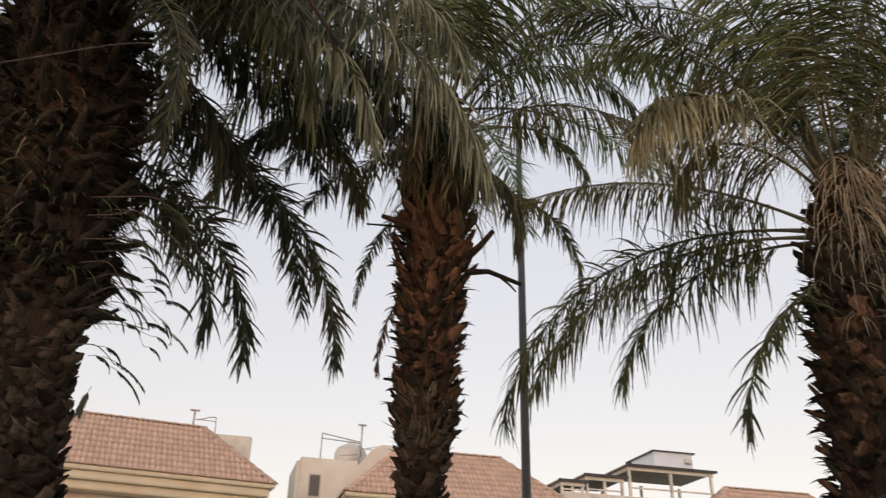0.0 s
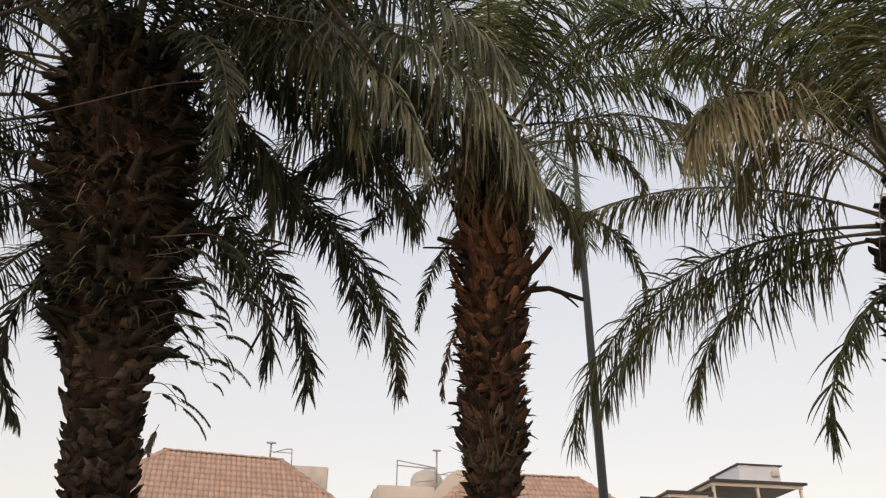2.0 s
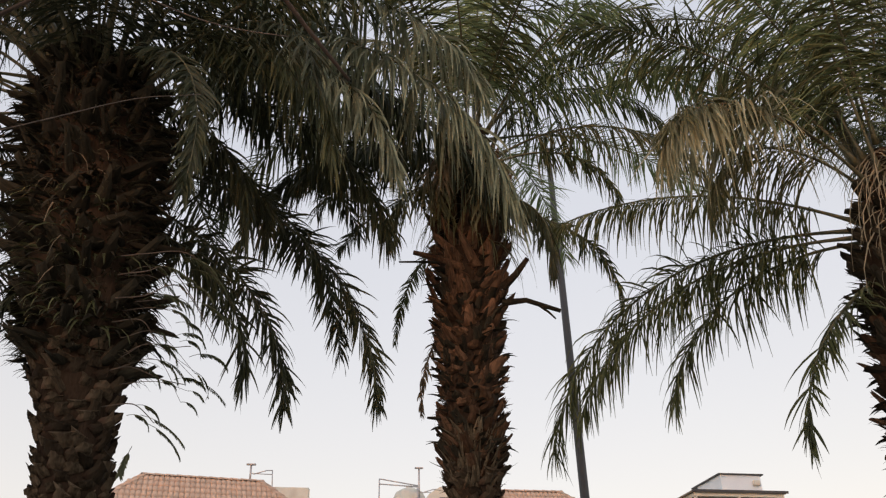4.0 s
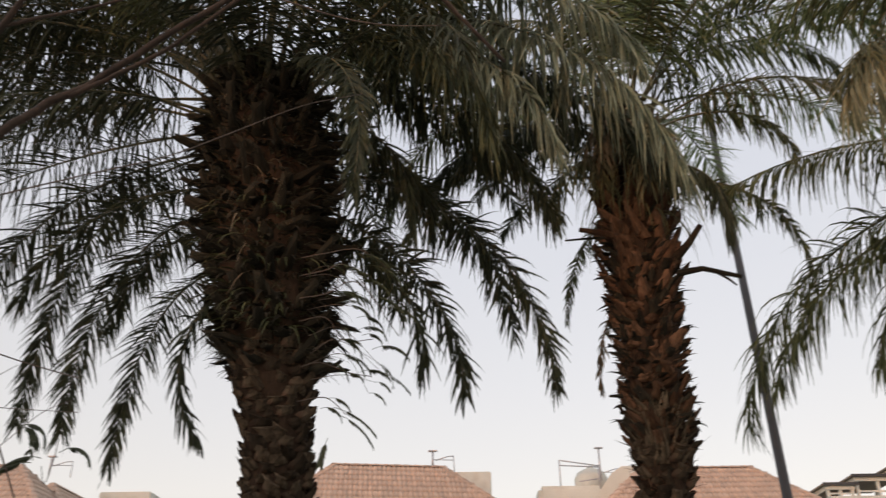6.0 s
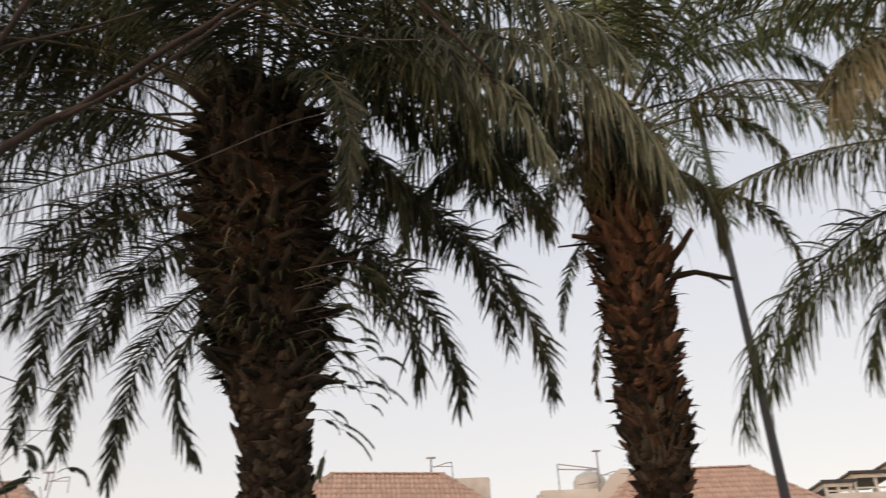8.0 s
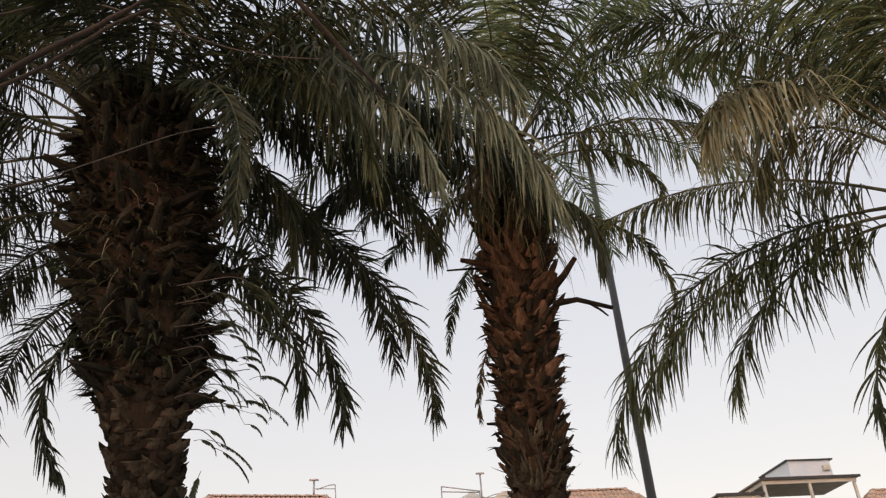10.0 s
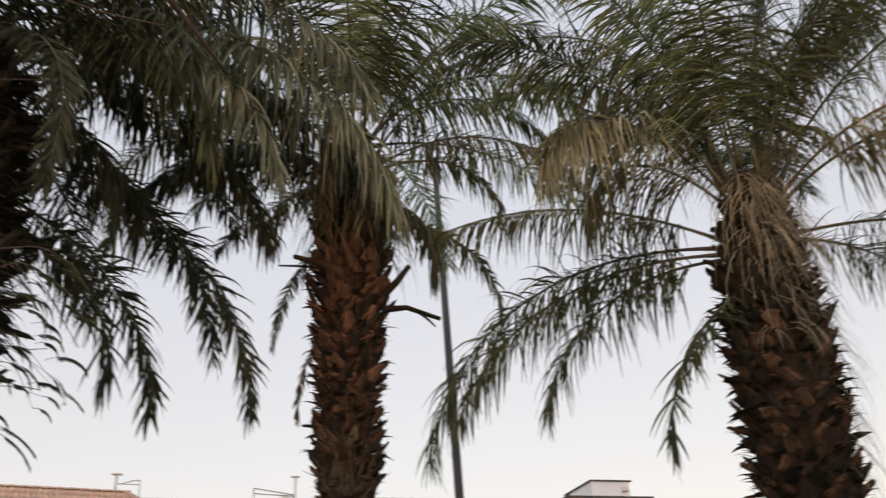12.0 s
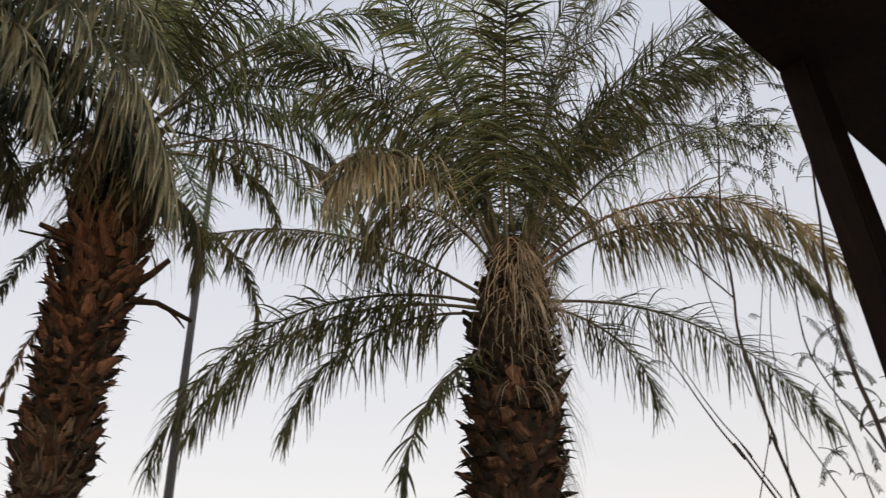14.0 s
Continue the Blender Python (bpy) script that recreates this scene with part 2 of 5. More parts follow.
def trunk(palm, stations, material):
    verts, faces = [], []
    z_top, n, sides = stations[-1][0], 60, 28
    for i in range(n + 1):
        z = z_top * i / n
        c, r = palm.axis(z), profile(stations, z)
        for k in range(sides):
            w = 2 * math.pi * k / sides
            rr = r * (1 + 0.10 * noise.noise(Vector((math.cos(w) * 2, math.sin(w) * 2, z * 5 + palm.foot.x))))
            verts.append(c + Vector((math.cos(w) * rr, math.sin(w) * rr, 0)))
    for i in range(n):
        for k in range(sides):
            k2 = (k + 1) % sides
            faces.append((i * sides + k, i * sides + k2, (i + 1) * sides + k2, (i + 1) * sides + k))
    faces.append(tuple(n * sides + k for k in range(sides)))
    return part("trunk", raw_mesh("trunk", verts, faces, material, True), material, palm.thing)


def boot_meshes(material, width, height, thick, sharp, seed, count=5):
    """Old leaf bases: chunky wedges that point up, torn at the tip. The foot lies at the origin, out is +x."""
    rng, made = random.Random(seed), []
    for _ in range(count):
        verts, rows = [], []
        w0 = width * rng.uniform(0.85, 1.15)
        for s, ww, tt in ((0.0, 1.0, 0.55), (0.35, 0.95, 0.95), (0.7, 0.72, 0.8), (1.0, sharp * rng.uniform(0.7, 1.4), 0.45)):
            z, half, th = s * height, ww * w0 / 2, tt * thick
            lean = thick * 0.9 * s ** 2
            row = []
            for k, (y, x) in enumerate(((-1, 0.0), (-0.55, 0.8), (0.1, 1.0), (0.6, 0.75), (1, 0.0))):
                dz = height * 0.22 * rng.uniform(-1, 1) if s == 1.0 else height * 0.05 * rng.uniform(-1, 1)
                row.append(len(verts))
                verts.append((lean + x * th * rng.uniform(0.85, 1.15), y * half, z + dz))
            rows.append(row)
        faces = [(a[k], a[k + 1], b[k + 1], b[k]) for a, b in zip(rows, rows[1:]) for k in range(4)]
        faces += [tuple(rows[-1]), tuple(reversed(rows[0]))] + [(a[4], a[0], b[0], b[4]) for a, b in zip(rows, rows[1:])]
        made.append(raw_mesh("leaf_base", verts, faces, material))
    return made


def boots(palm, trunk_ob, stations, z0, z1, step, meshes, tilt, scale=(0.85, 1.2), droop=0.0):
    """Leaf bases in a spiral up the trunk between two heights."""
    z, k, rng, rest = z0, 0, palm.rng, ([], [])
    while z < z1:
        w = k * radians(137.508) + rng.uniform(-0.12, 0.12)
        c, r = palm.axis(z), profile(stations, z) * 0.97
        mesh = rng.choice(meshes)
        lean = tilt * rng.uniform(0.6, 1.5) + droop * max(0, rng.uniform(-1, 1))
        m = Matrix.Translation(c + Vector((math.cos(w) * r, math.sin(w) * r, 0))) @ Euler((rng.gauss(0, 0.3), radians(lean), w + rng.gauss(0, 0.3))).to_matrix().to_4x4() @ Matrix.Diagonal((1, rng.uniform(*scale), rng.uniform(*scale), 1))
        if math.sin(w) > 0.3:
            o = len(rest[0])
            rest[0].extend(m @ v.co for v in mesh.vertices)
            rest[1].extend(tuple(i + o for i in p.vertices) for p in mesh.polygons)
        else:
            ob = new("leaf_base", mesh)
            ob.parent = trunk_ob
            ob.matrix_local = m
        z += step * rng.uniform(0.4, 1.6)
        k += 1
    part("bark_rest", raw_mesh("bark_rest", rest[0], rest[1], meshes[0].materials[0]), meshes[0].materials[0], trunk_ob, "", "stuff")


def frond(palm, z, heading, lift, droop, length, side, style="green", leaf_length=None, spacing=0.028, hang=None, wide=0.010, start=None, thick=1.0, sweep=0.22, fall=0.28):
    """A feather leaf from height z of the trunk: heading and lift in degrees, droop along its way, side sway; leaflets on both sides of the stalk."""
    rng = palm.rng
    n = 26
    h = radians(heading)
    p = palm.axis(z) + palm.base_radius * Vector((math.sin(h), math.cos(h), 0))
    pts, dirs = [p.copy()], []
    for i in range(n):
        s = (i + 0.5) / n
        el, az = radians(lift - droop * s ** 1.3), radians(heading + side * s)
        step = Vector((math.sin(az) * math.cos(el), math.cos(az) * math.cos(el), math.sin(el)))
        p = p + step * (length / n)
        pts.append(p.copy())
        dirs.append(step)
    dirs.append(dirs[-1])
    dry = style in ("dry", "dead", "yellow")
    stalk_material = RACHIS_DRY if dry else RACHIS_GREEN
    radii = [(0.010 * (1 - i / n) ** 0.8 + 0.0025) * thick for i in range(n + 1)]
    radii[0], radii[1], radii[2] = 0.028 * thick, 0.019 * thick, 0.014 * thick
    v, f = tube(pts, radii, 6)
    stalk = part("frond", raw_mesh("frond", v, f, stalk_material, True), stalk_material, palm.thing)
    store = ([], [])
    if hang is None:
        hang = {"green": 1.1, "pale": 1.1, "dark": 1.1, "olive": 1.5, "grey": 1.8, "mixed": 1.5, "dry": 1.6, "dead": 1.8, "yellow": 2.4}[style]
    s = start if start is not None else (0.16 if length > 1.8 else 0.1)
    if leaf_length is None:
        leaf_length = 0.38 if length > 1.9 else 0.24
    twist = rng.uniform(-0.2, 0.2)
    group, left = {}, 0
    while s < 1.0:
        x = s * n
        i = min(int(x), n - 1)
        q = pts[i].lerp(pts[i + 1], x - i)
        t = dirs[min(i + 1, n)]
        flat = t.cross(Vector((0, 0, 1)))
        if flat.length < 0.05:
            flat = Vector((math.cos(h), -math.sin(h), 0))
        flat.normalize()
        up = flat.cross(t)
        if left <= 0:
            # leaflets stand in small groups that lean and hang together
            left = rng.randint(2, 5)
            for sgn in (-1, 1):
                group[sgn] = (rng.gauss(0.12, 0.32), rng.gauss(0, 0.2), rng.uniform(0.6, 1.45))
        left -= 1
        for sgn in (-1, 1):
            if rng.random() < (0.16 if dry else 0.07):
                continue
            g_rise, g_ahead, g_sag = group[sgn]
            ln = leaf_length * (0.5 + 0.7 * math.sin(math.pi * min(1, s * 0.85 + 0.12)) ** 0.8) * rng.uniform(0.6, 1.15)
            rise = 0.5 * g_rise + rng.choice((0.55, 0.1, -0.25)) + rng.gauss(0, 0.15) + twist * sgn
            ahead = sweep + 0.95 * s * s + g_ahead * (1 - fall) + rng.gauss(0, 0.22) * (1.1 - fall)
            go = (flat * sgn * (1 - fall) + t * ahead + up * rise * (1 - fall) + Vector((0, 0, -1.3 * fall))).normalized()
            a = q.copy()
            line = [a.copy()]
            sag = 0.65 * hang * g_sag * rng.uniform(0.75, 1.3)
            if rng.random() < 0.06:
                sag *= 2.2
            bend = Vector((rng.gauss(0, 1), rng.gauss(0, 1), 0)) * 0.035
            for k in range(5):
                go = (go + Vector((0, 0, -1)) * sag * 0.2 * (k + 0.8) / 2 + bend).normalized()
                a = a + go * ln / 5
                line.append(a.copy())
            w = wide * rng.uniform(0.55, 1.05)
            ribbon(store, line, [w * 0.5, w * 0.95, w, w * 0.85, w * 0.5, 0.001], t + Vector((rng.gauss(0, 0.25), rng.gauss(0, 0.25), rng.gauss(0, 0.25))), 0.35 * rng.choice((-1, 1)))
        s += 0.66 * spacing / length * rng.uniform(0.6, 1.4)
    part("foliage", raw_mesh("foliage", store[0], store[1], LEAF[style]), LEAF[style], stalk, "", "stuff")
    return stalk


def spines(palm, parent, z0, z1, stations, count, length, up, material, name, seed, width=0.006, droop=0.2, label="", heading=None, spread=180, stray=0.45):
    """Loose fibres and dry strips that stand off the trunk, joined as they cannot be told apart."""
    rng, store = random.Random(seed), ([], [])
    for _ in range(count):
        z = rng.uniform(z0, z1)
        w = rng.uniform(0, 2 * math.pi) if heading is None else radians(90 - heading + rng.gauss(0, 1) * spread)
        r = profile(stations, z)
        out = Vector((math.cos(w), math.sin(w), 0))
        p = palm.axis(z) + out * r
        go = (out + Vector((0, 0, up * rng.uniform(0.3, 1.6))) + Vector((rng.uniform(-1, 1), rng.uniform(-1, 1), 0)) * stray).normalized()
        ln = length * rng.uniform(0.4, 1.3)
        line = [p.copy()]
        for k in range(4):
            go = (go + Vector((rng.uniform(-1, 1) * 0.12, rng.uniform(-1, 1) * 0.12, -droop * (k + 1) * 0.4))).normalized()
            p = p + go * ln / 4
            line.append(p.copy())
        w2 = width * rng.uniform(0.6, 1.4)
        ribbon(store, line, [w2, w2, w2 * 0.8, w2 * 0.5, 0.001], Vector((-math.sin(w), math.cos(w), rng.uniform(-0.5, 0.5))), 0.3)
    return part(name, raw_mesh(name, store[0], store[1], material), material, parent, label, "stuff")


palm_a = Palm((-2.112, 4.577, 0.12), (-2.71, 4.23, 5.6), 0.30, "date palm with a thick shaggy trunk and drooping fronds darkened as if shaded", 11)
palm_b = Palm((-0.304, 5.982, 0.12), (-0.16, 6.0, 6.2), 0.22, "date palm with reddish brown leaf bases and dry hanging fronds", 12)
palm_c = Palm((2.336, 4.762, 0.12), (2.6, 4.63, 4.6), 0.15, "date palm with open green crown and straw-coloured dead leaves", 13)

core_a = [(0.1, 0.25), (2.6, 0.17), (3.2, 0.2), (3.6, 0.30), (4.2, 0.36), (4.9, 0.41), (5.3, 0.38), (5.6, 0.28), (5.85, 0.12)]
core_b = [(0.1, 0.24), (2.7, 0.14), (3.3, 0.19), (4.2, 0.22), (5.2, 0.26), (6.0, 0.24), (6.35, 0.14)]
core_c = [(0.1, 0.32), (2.8, 0.26), (3.6, 0.28), (4.1, 0.24), (4.45, 0.17), (4.8, 0.09)]
trunk_a = trunk(palm_a, core_a, BARK)
trunk_b = trunk(palm_b, core_b, BARK)
trunk_c = trunk(palm_c, core_c, BARK)
boots(palm_a, trunk_a, core_a, 0.2, 2.3, 0.05, boot_meshes(BOOT_CUT, 0.14, 0.15, 0.05, 0.5, 1), 10)
boots(palm_a, trunk_a, core_a, 2.3, 3.55, 0.0054, boot_meshes(BOOT_CUT, 0.11, 0.07, 0.030, 0.9, 7), 15, (0.6, 1.4), droop=14)
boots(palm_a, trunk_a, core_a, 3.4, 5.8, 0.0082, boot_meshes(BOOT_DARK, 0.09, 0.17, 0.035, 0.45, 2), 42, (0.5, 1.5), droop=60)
boots(palm_b, trunk_b, core_b, 0.2, 2.5, 0.05, boot_meshes(BOOT_CUT, 0.15, 0.16, 0.05, 0.5, 3), 10)
boots(palm_b, trunk_b, core_b, 2.5, 3.2, 0.0085, boot_meshes(BOOT_CUT, 0.11, 0.085, 0.032, 0.85, 8), 15, (0.5, 1.4), droop=20)
boots(palm_b, trunk_b, core_b, 3.15, 4.55, 0.0095, boot_meshes(BOOT, 0.105, 0.115, 0.038, 0.65, 4), 20, (0.5, 1.35), droop=24)
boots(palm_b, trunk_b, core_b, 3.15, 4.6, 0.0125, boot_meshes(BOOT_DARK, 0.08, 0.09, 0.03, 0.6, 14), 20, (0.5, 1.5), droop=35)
boots(palm_b, trunk_b, core_b, 4.45, 5.7, 0.0125, boot_meshes(BOOT, 0.085, 0.26, 0.045, 0.75, 9), 14, (0.6, 1.3), droop=16)
boots(palm_c, trunk_c, core_c, 0.2, 2.4, 0.05, boot_meshes(BOOT_CUT, 0.16, 0.16, 0.05, 0.5, 5), 12)
boots(palm_c, trunk_c, core_c, 2.4, 3.55, 0.0095, boot_meshes(BOOT, 0.105, 0.10, 0.036, 0.65, 6), 20, (0.5, 1.35), droop=24)
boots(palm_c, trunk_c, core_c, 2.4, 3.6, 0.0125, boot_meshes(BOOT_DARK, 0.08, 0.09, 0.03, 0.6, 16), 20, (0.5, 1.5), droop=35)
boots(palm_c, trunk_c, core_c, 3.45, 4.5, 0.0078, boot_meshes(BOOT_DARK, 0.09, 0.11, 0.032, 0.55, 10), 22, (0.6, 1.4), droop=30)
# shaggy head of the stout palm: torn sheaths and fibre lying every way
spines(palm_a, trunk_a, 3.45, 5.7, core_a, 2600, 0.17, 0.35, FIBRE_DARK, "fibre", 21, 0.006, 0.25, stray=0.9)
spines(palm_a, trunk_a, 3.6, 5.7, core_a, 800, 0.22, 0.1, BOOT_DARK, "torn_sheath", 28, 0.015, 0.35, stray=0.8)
spines(palm_a, trunk_a, 3.5, 5.5, core_a, 60, 0.34, 0.0, FIBRE, "dry_straw", 22, 0.005, 0.5, stray=1.0)
spines(palm_a, trunk_a, 3.6, 4.5, core_a, 110, 0.22, 0.3, LEAF["olive"], "leaf_scrap", 29, 0.010, 0.5, "dull green leaf scraps", heading=175, spread=35, stray=0.8)
spines(palm_b, trunk_b, 2.7, 5.4, core_b, 800, 0.10, 0.6, BOOT, "fibre", 23, 0.008, 0.1, stray=0.8)
spines(palm_b, trunk_b, 3.3, 5.0, core_b, 240, 0.15, 0.5, BOOT_DARK, "torn_sheath", 38, 0.018, 0.15, stray=0.6)
spines(palm_b, trunk_b, 3.0, 3.4, core_b, 90, 0.17, 1.4, FIBRE, "split_fibre", 39, 0.013, 0.0, "pale split leaf base fibre", heading=175, spread=40, stray=0.3)
spines(palm_b, trunk_b, 5.0, 6.0, core_b, 190, 0.5, -0.3, LEAF["mixed"], "dry_straw", 27, 0.008, 0.8)
spines(palm_c, trunk_c, 2.6, 4.5, core_c, 700, 0.10, 0.6, FIBRE_DARK, "fibre", 24, 0.007, 0.1, stray=0.6)
spines(palm_c, trunk_c, 2.5, 3.9, core_c, 200, 0.15, 0.5, BOOT_DARK, "torn_sheath", 40, 0.018, 0.15, stray=0.6)
spines(palm_c, trunk_c, 4.2, 4.8, core_c, 300, 0.55, -0.7, STRAW, "dry_straw", 25, 0.0042, 0.7, heading=172, spread=30, stray=1.4)
spines(palm_c, trunk_c, 3.5, 4.4, core_c, 200, 0.30, -0.2, STRAW, "dry_straw", 41, 0.0036, 0.6, heading=170, spread=35, stray=1.0)
spines(palm_c, trunk_c, 2.7, 4.5, core_c, 90, 0.40, -0.6, STRAW, "dry_straw", 26, 0.006, 0.9, heading=125, spread=14)


def stub(palm, points, radius, material, label=""):
    """A dead leaf stalk or cut stump that still sticks out of the trunk."""
    pts = [Vector(p) - palm.foot for p in points]
    v, f = tube(pts, [radius * (1 - 0.45 * i / (len(pts) - 1)) for i in range(len(pts))], 8, 0.12, palm.rng)
    return part("stalk_stub", raw_mesh("stalk_stub", v, f, material), material, palm.thing, label)


stub(palm_b, [(0.07, 5.83, 4.46), (0.25, 5.77, 4.44), (0.50, 5.70, 4.30)], 0.028, BOOT_DARK, "forked dead stalk stub")
stub(palm_b, [(0.31, 5.77, 4.42), (0.41, 5.71, 4.30), (0.46, 5.71, 4.24)], 0.012, BOOT_DARK)
stub(palm_b, [(0.08, 5.78, 4.57), (0.18, 5.67, 4.62), (0.28, 5.62, 4.73)], 0.036, BOOT_CUT, "pale split stalk stump")
stub(palm_b, [(-0.26, 5.72, 4.75), (-0.43, 5.66, 4.80), (-0.62, 5.64, 4.86)], 0.034, BOOT, "reddish brown stalk stump")
stub(palm_b, [(-0.44, 5.76, 4.82), (-0.59, 5.75, 4.83), (-0.75, 5.73, 4.83)], 0.012, BOOT_DARK)
stub(palm_b, [(-0.41, 5.86, 4.49), (-0.51, 5.75, 4.50)], 0.025, BOOT)
stub(palm_b, [(-0.41, 5.86, 4.30), (-0.49, 5.76, 4.33)], 0.022, BOOT)
stub(palm_b, [(-0.45, 5.86, 3.55), (-0.54, 5.80, 3.54)], 0.016, BOOT_DARK)


frond(palm_c, 4.73, 279, 87, 16, 2.99, -1, "pale", leaf_length=0.46, spacing=0.024, hang=1.0, wide=0.008)
frond(palm_c, 4.80, 90, 80, 22, 3.67, 12, "green", leaf_length=0.46, spacing=0.024, hang=1.0, wide=0.008)
frond(palm_c, 4.80, 101, 69, 41, 3.69, 11, "green", leaf_length=0.44, spacing=0.024, hang=1.2, wide=0.008, start=0.25)
frond(palm_c, 4.50, 240, 41, 99, 1.90, 0, "mixed", leaf_length=0.40, spacing=0.02, hang=1.2, wide=0.009, start=0.45, fall=0.15)
frond(palm_c, 4.62, 118, 63, 52, 2.95, 4, "green", leaf_length=0.42, spacing=0.026, hang=1.2, wide=0.0064, start=0.3)
frond(palm_c, 4.58, 108, 58, 60, 3.00, -4, "pale", leaf_length=0.42, spacing=0.026, hang=1.3, wide=0.0064, start=0.3)
frond(palm_c, 4.30, 295, 39, 50, 2.45, 3, "green", leaf_length=0.40, spacing=0.021, hang=2.3, wide=0.0072, start=0.16, fall=0.42)
frond(palm_c, 4.27, 296, 17, 97, 2.89, -3, "green", leaf_length=0.40, spacing=0.021, hang=1.6, wide=0.0075, start=0.16)
frond(palm_c, 4.20, 302, 12, 88, 1.84, 1, "green", leaf_length=0.40, spacing=0.021, hang=1.5, wide=0.0072, start=0.16)
frond(palm_c, 4.22, 291, 11, 78, 2.39, 0, "green", leaf_length=0.40, spacing=0.021, hang=1.9, wide=0.0072, start=0.16)
frond(palm_c, 3.93, 261, -32, 54, 1.38, 0, "green", leaf_length=0.26, spacing=0.026, hang=0.9)
frond(palm_c, 4.28, 96, -1, 87, 1.28, -0, "green", leaf_length=0.36, spacing=0.024, hang=1.0, wide=0.0064)
frond(palm_c, 4.30, 91, 14, 69, 2.85, 3, "green", leaf_length=0.44, spacing=0.027, hang=1.5, wide=0.0064)
frond(palm_c, 4.50, 123, 44, 124, 2.65, 2, "dead", leaf_length=0.46, spacing=0.017, hang=2.0, wide=0.0072, start=0.24, fall=0.32)
frond(palm_c, 4.47, 114, 40, 113, 2.54, 1, "mixed", leaf_length=0.46, spacing=0.017, hang=2.0, wide=0.0072, start=0.24, fall=0.32)
frond(palm_c, 4.72, 113, 67, 64, 3.14, -1, "green", leaf_length=0.44, spacing=0.028, hang=1.2, wide=0.0064, start=0.3)
frond(palm_c, 4.79, 101, 72, 93, 2.95, -8, "green", leaf_length=0.44, spacing=0.028, hang=1.4, wide=0.0064, start=0.3)
frond(palm_c, 4.76, 111, 86, 46, 2.91, 4, "green", leaf_length=0.44, spacing=0.026, hang=0.9, wide=0.0080)
frond(palm_c, 4.55, 214, 73, 12, 2.32, 8, "pale", leaf_length=0.46, spacing=0.028, hang=0.9, wide=0.0072, start=0.25)
frond(palm_c, 4.79, 12, 98, -9, 2.97, -24, "pale", leaf_length=0.46, spacing=0.026, hang=0.7, wide=0.0072)
frond(palm_c, 4.90, 294, 86, 111, 3.59, 13, "green", leaf_length=0.46, spacing=0.024, hang=1.6, wide=0.0088, start=0.3)
frond(palm_c, 4.74, 290, 86, 88, 2.51, 14, "pale", leaf_length=0.46, spacing=0.027, hang=1.4, wide=0.0072, start=0.3)
frond(palm_c, 4.52, 243, 43, 111, 1.94, -3, "yellow", leaf_length=0.62, spacing=0.014, hang=2.2, wide=0.0110, start=0.4, fall=0.42)
frond(palm_c, 4.49, 255, 46, 134, 1.48, -6, "mixed", leaf_length=0.5, spacing=0.017, hang=2.2, wide=0.0072, start=0.24, fall=0.32)
frond(palm_c, 4.70, 154, 53, 151, 0.77, 2, "mixed", leaf_length=0.3, spacing=0.022, hang=1.4, wide=0.0072, fall=0.32)
frond(palm_c, 4.66, 256, 91, 62, 2.32, 4, "green", leaf_length=0.44, spacing=0.027, hang=1.0, wide=0.0072)
frond(palm_c, 4.71, 126, 93, 87, 1.69, -12, "pale", leaf_length=0.44, spacing=0.027, hang=1.5, wide=0.0072)
frond(palm_c, 4.65, 161, 87, 39, 2.29, -1, "green", leaf_length=0.44, spacing=0.027, hang=0.9, wide=0.0072)
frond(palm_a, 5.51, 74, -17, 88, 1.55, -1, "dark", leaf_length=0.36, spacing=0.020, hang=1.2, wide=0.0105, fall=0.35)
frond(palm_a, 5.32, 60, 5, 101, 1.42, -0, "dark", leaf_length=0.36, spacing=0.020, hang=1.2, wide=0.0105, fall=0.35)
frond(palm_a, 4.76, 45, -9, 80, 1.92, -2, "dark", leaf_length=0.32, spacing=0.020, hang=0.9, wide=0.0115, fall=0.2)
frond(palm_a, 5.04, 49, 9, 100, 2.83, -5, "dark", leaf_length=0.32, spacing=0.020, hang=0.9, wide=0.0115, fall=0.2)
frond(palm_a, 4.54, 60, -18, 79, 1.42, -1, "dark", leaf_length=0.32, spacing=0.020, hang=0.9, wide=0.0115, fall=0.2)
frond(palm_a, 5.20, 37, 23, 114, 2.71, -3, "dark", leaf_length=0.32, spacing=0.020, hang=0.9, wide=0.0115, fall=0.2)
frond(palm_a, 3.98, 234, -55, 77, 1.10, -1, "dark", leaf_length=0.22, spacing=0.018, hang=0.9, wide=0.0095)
frond(palm_a, 6.20, 84, 29, 103, 3.04, -3, "grey", leaf_length=0.55, spacing=0.027, hang=1.3, wide=0.013, start=0.25, sweep=-0.3, fall=0.5)
frond(palm_a, 6.00, 91, 4, 99, 2.13, -4, "olive", leaf_length=0.5, spacing=0.027, hang=1.3, wide=0.012, start=0.2, sweep=-0.2, fall=0.5)
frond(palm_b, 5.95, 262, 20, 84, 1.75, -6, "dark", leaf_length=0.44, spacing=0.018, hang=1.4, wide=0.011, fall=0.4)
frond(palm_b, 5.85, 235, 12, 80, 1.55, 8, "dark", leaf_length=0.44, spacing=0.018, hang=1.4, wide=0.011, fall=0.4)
frond(palm_b, 6.44, 275, 88, 138, 2.84, 17, "mixed", leaf_length=0.46, spacing=0.024, hang=1.2, wide=0.010, fall=0.5)
frond(palm_a, 6.15, 80, 13, 96, 3.55, -6, "grey", leaf_length=0.58, spacing=0.027, hang=1.3, wide=0.013, start=0.22, sweep=-0.35, fall=0.5)
frond(palm_a, 5.96, 70, 16, 74, 3.20, -7, "dark", leaf_length=0.58, spacing=0.027, hang=1.3, wide=0.013, start=0.2, sweep=-0.2, fall=0.5)
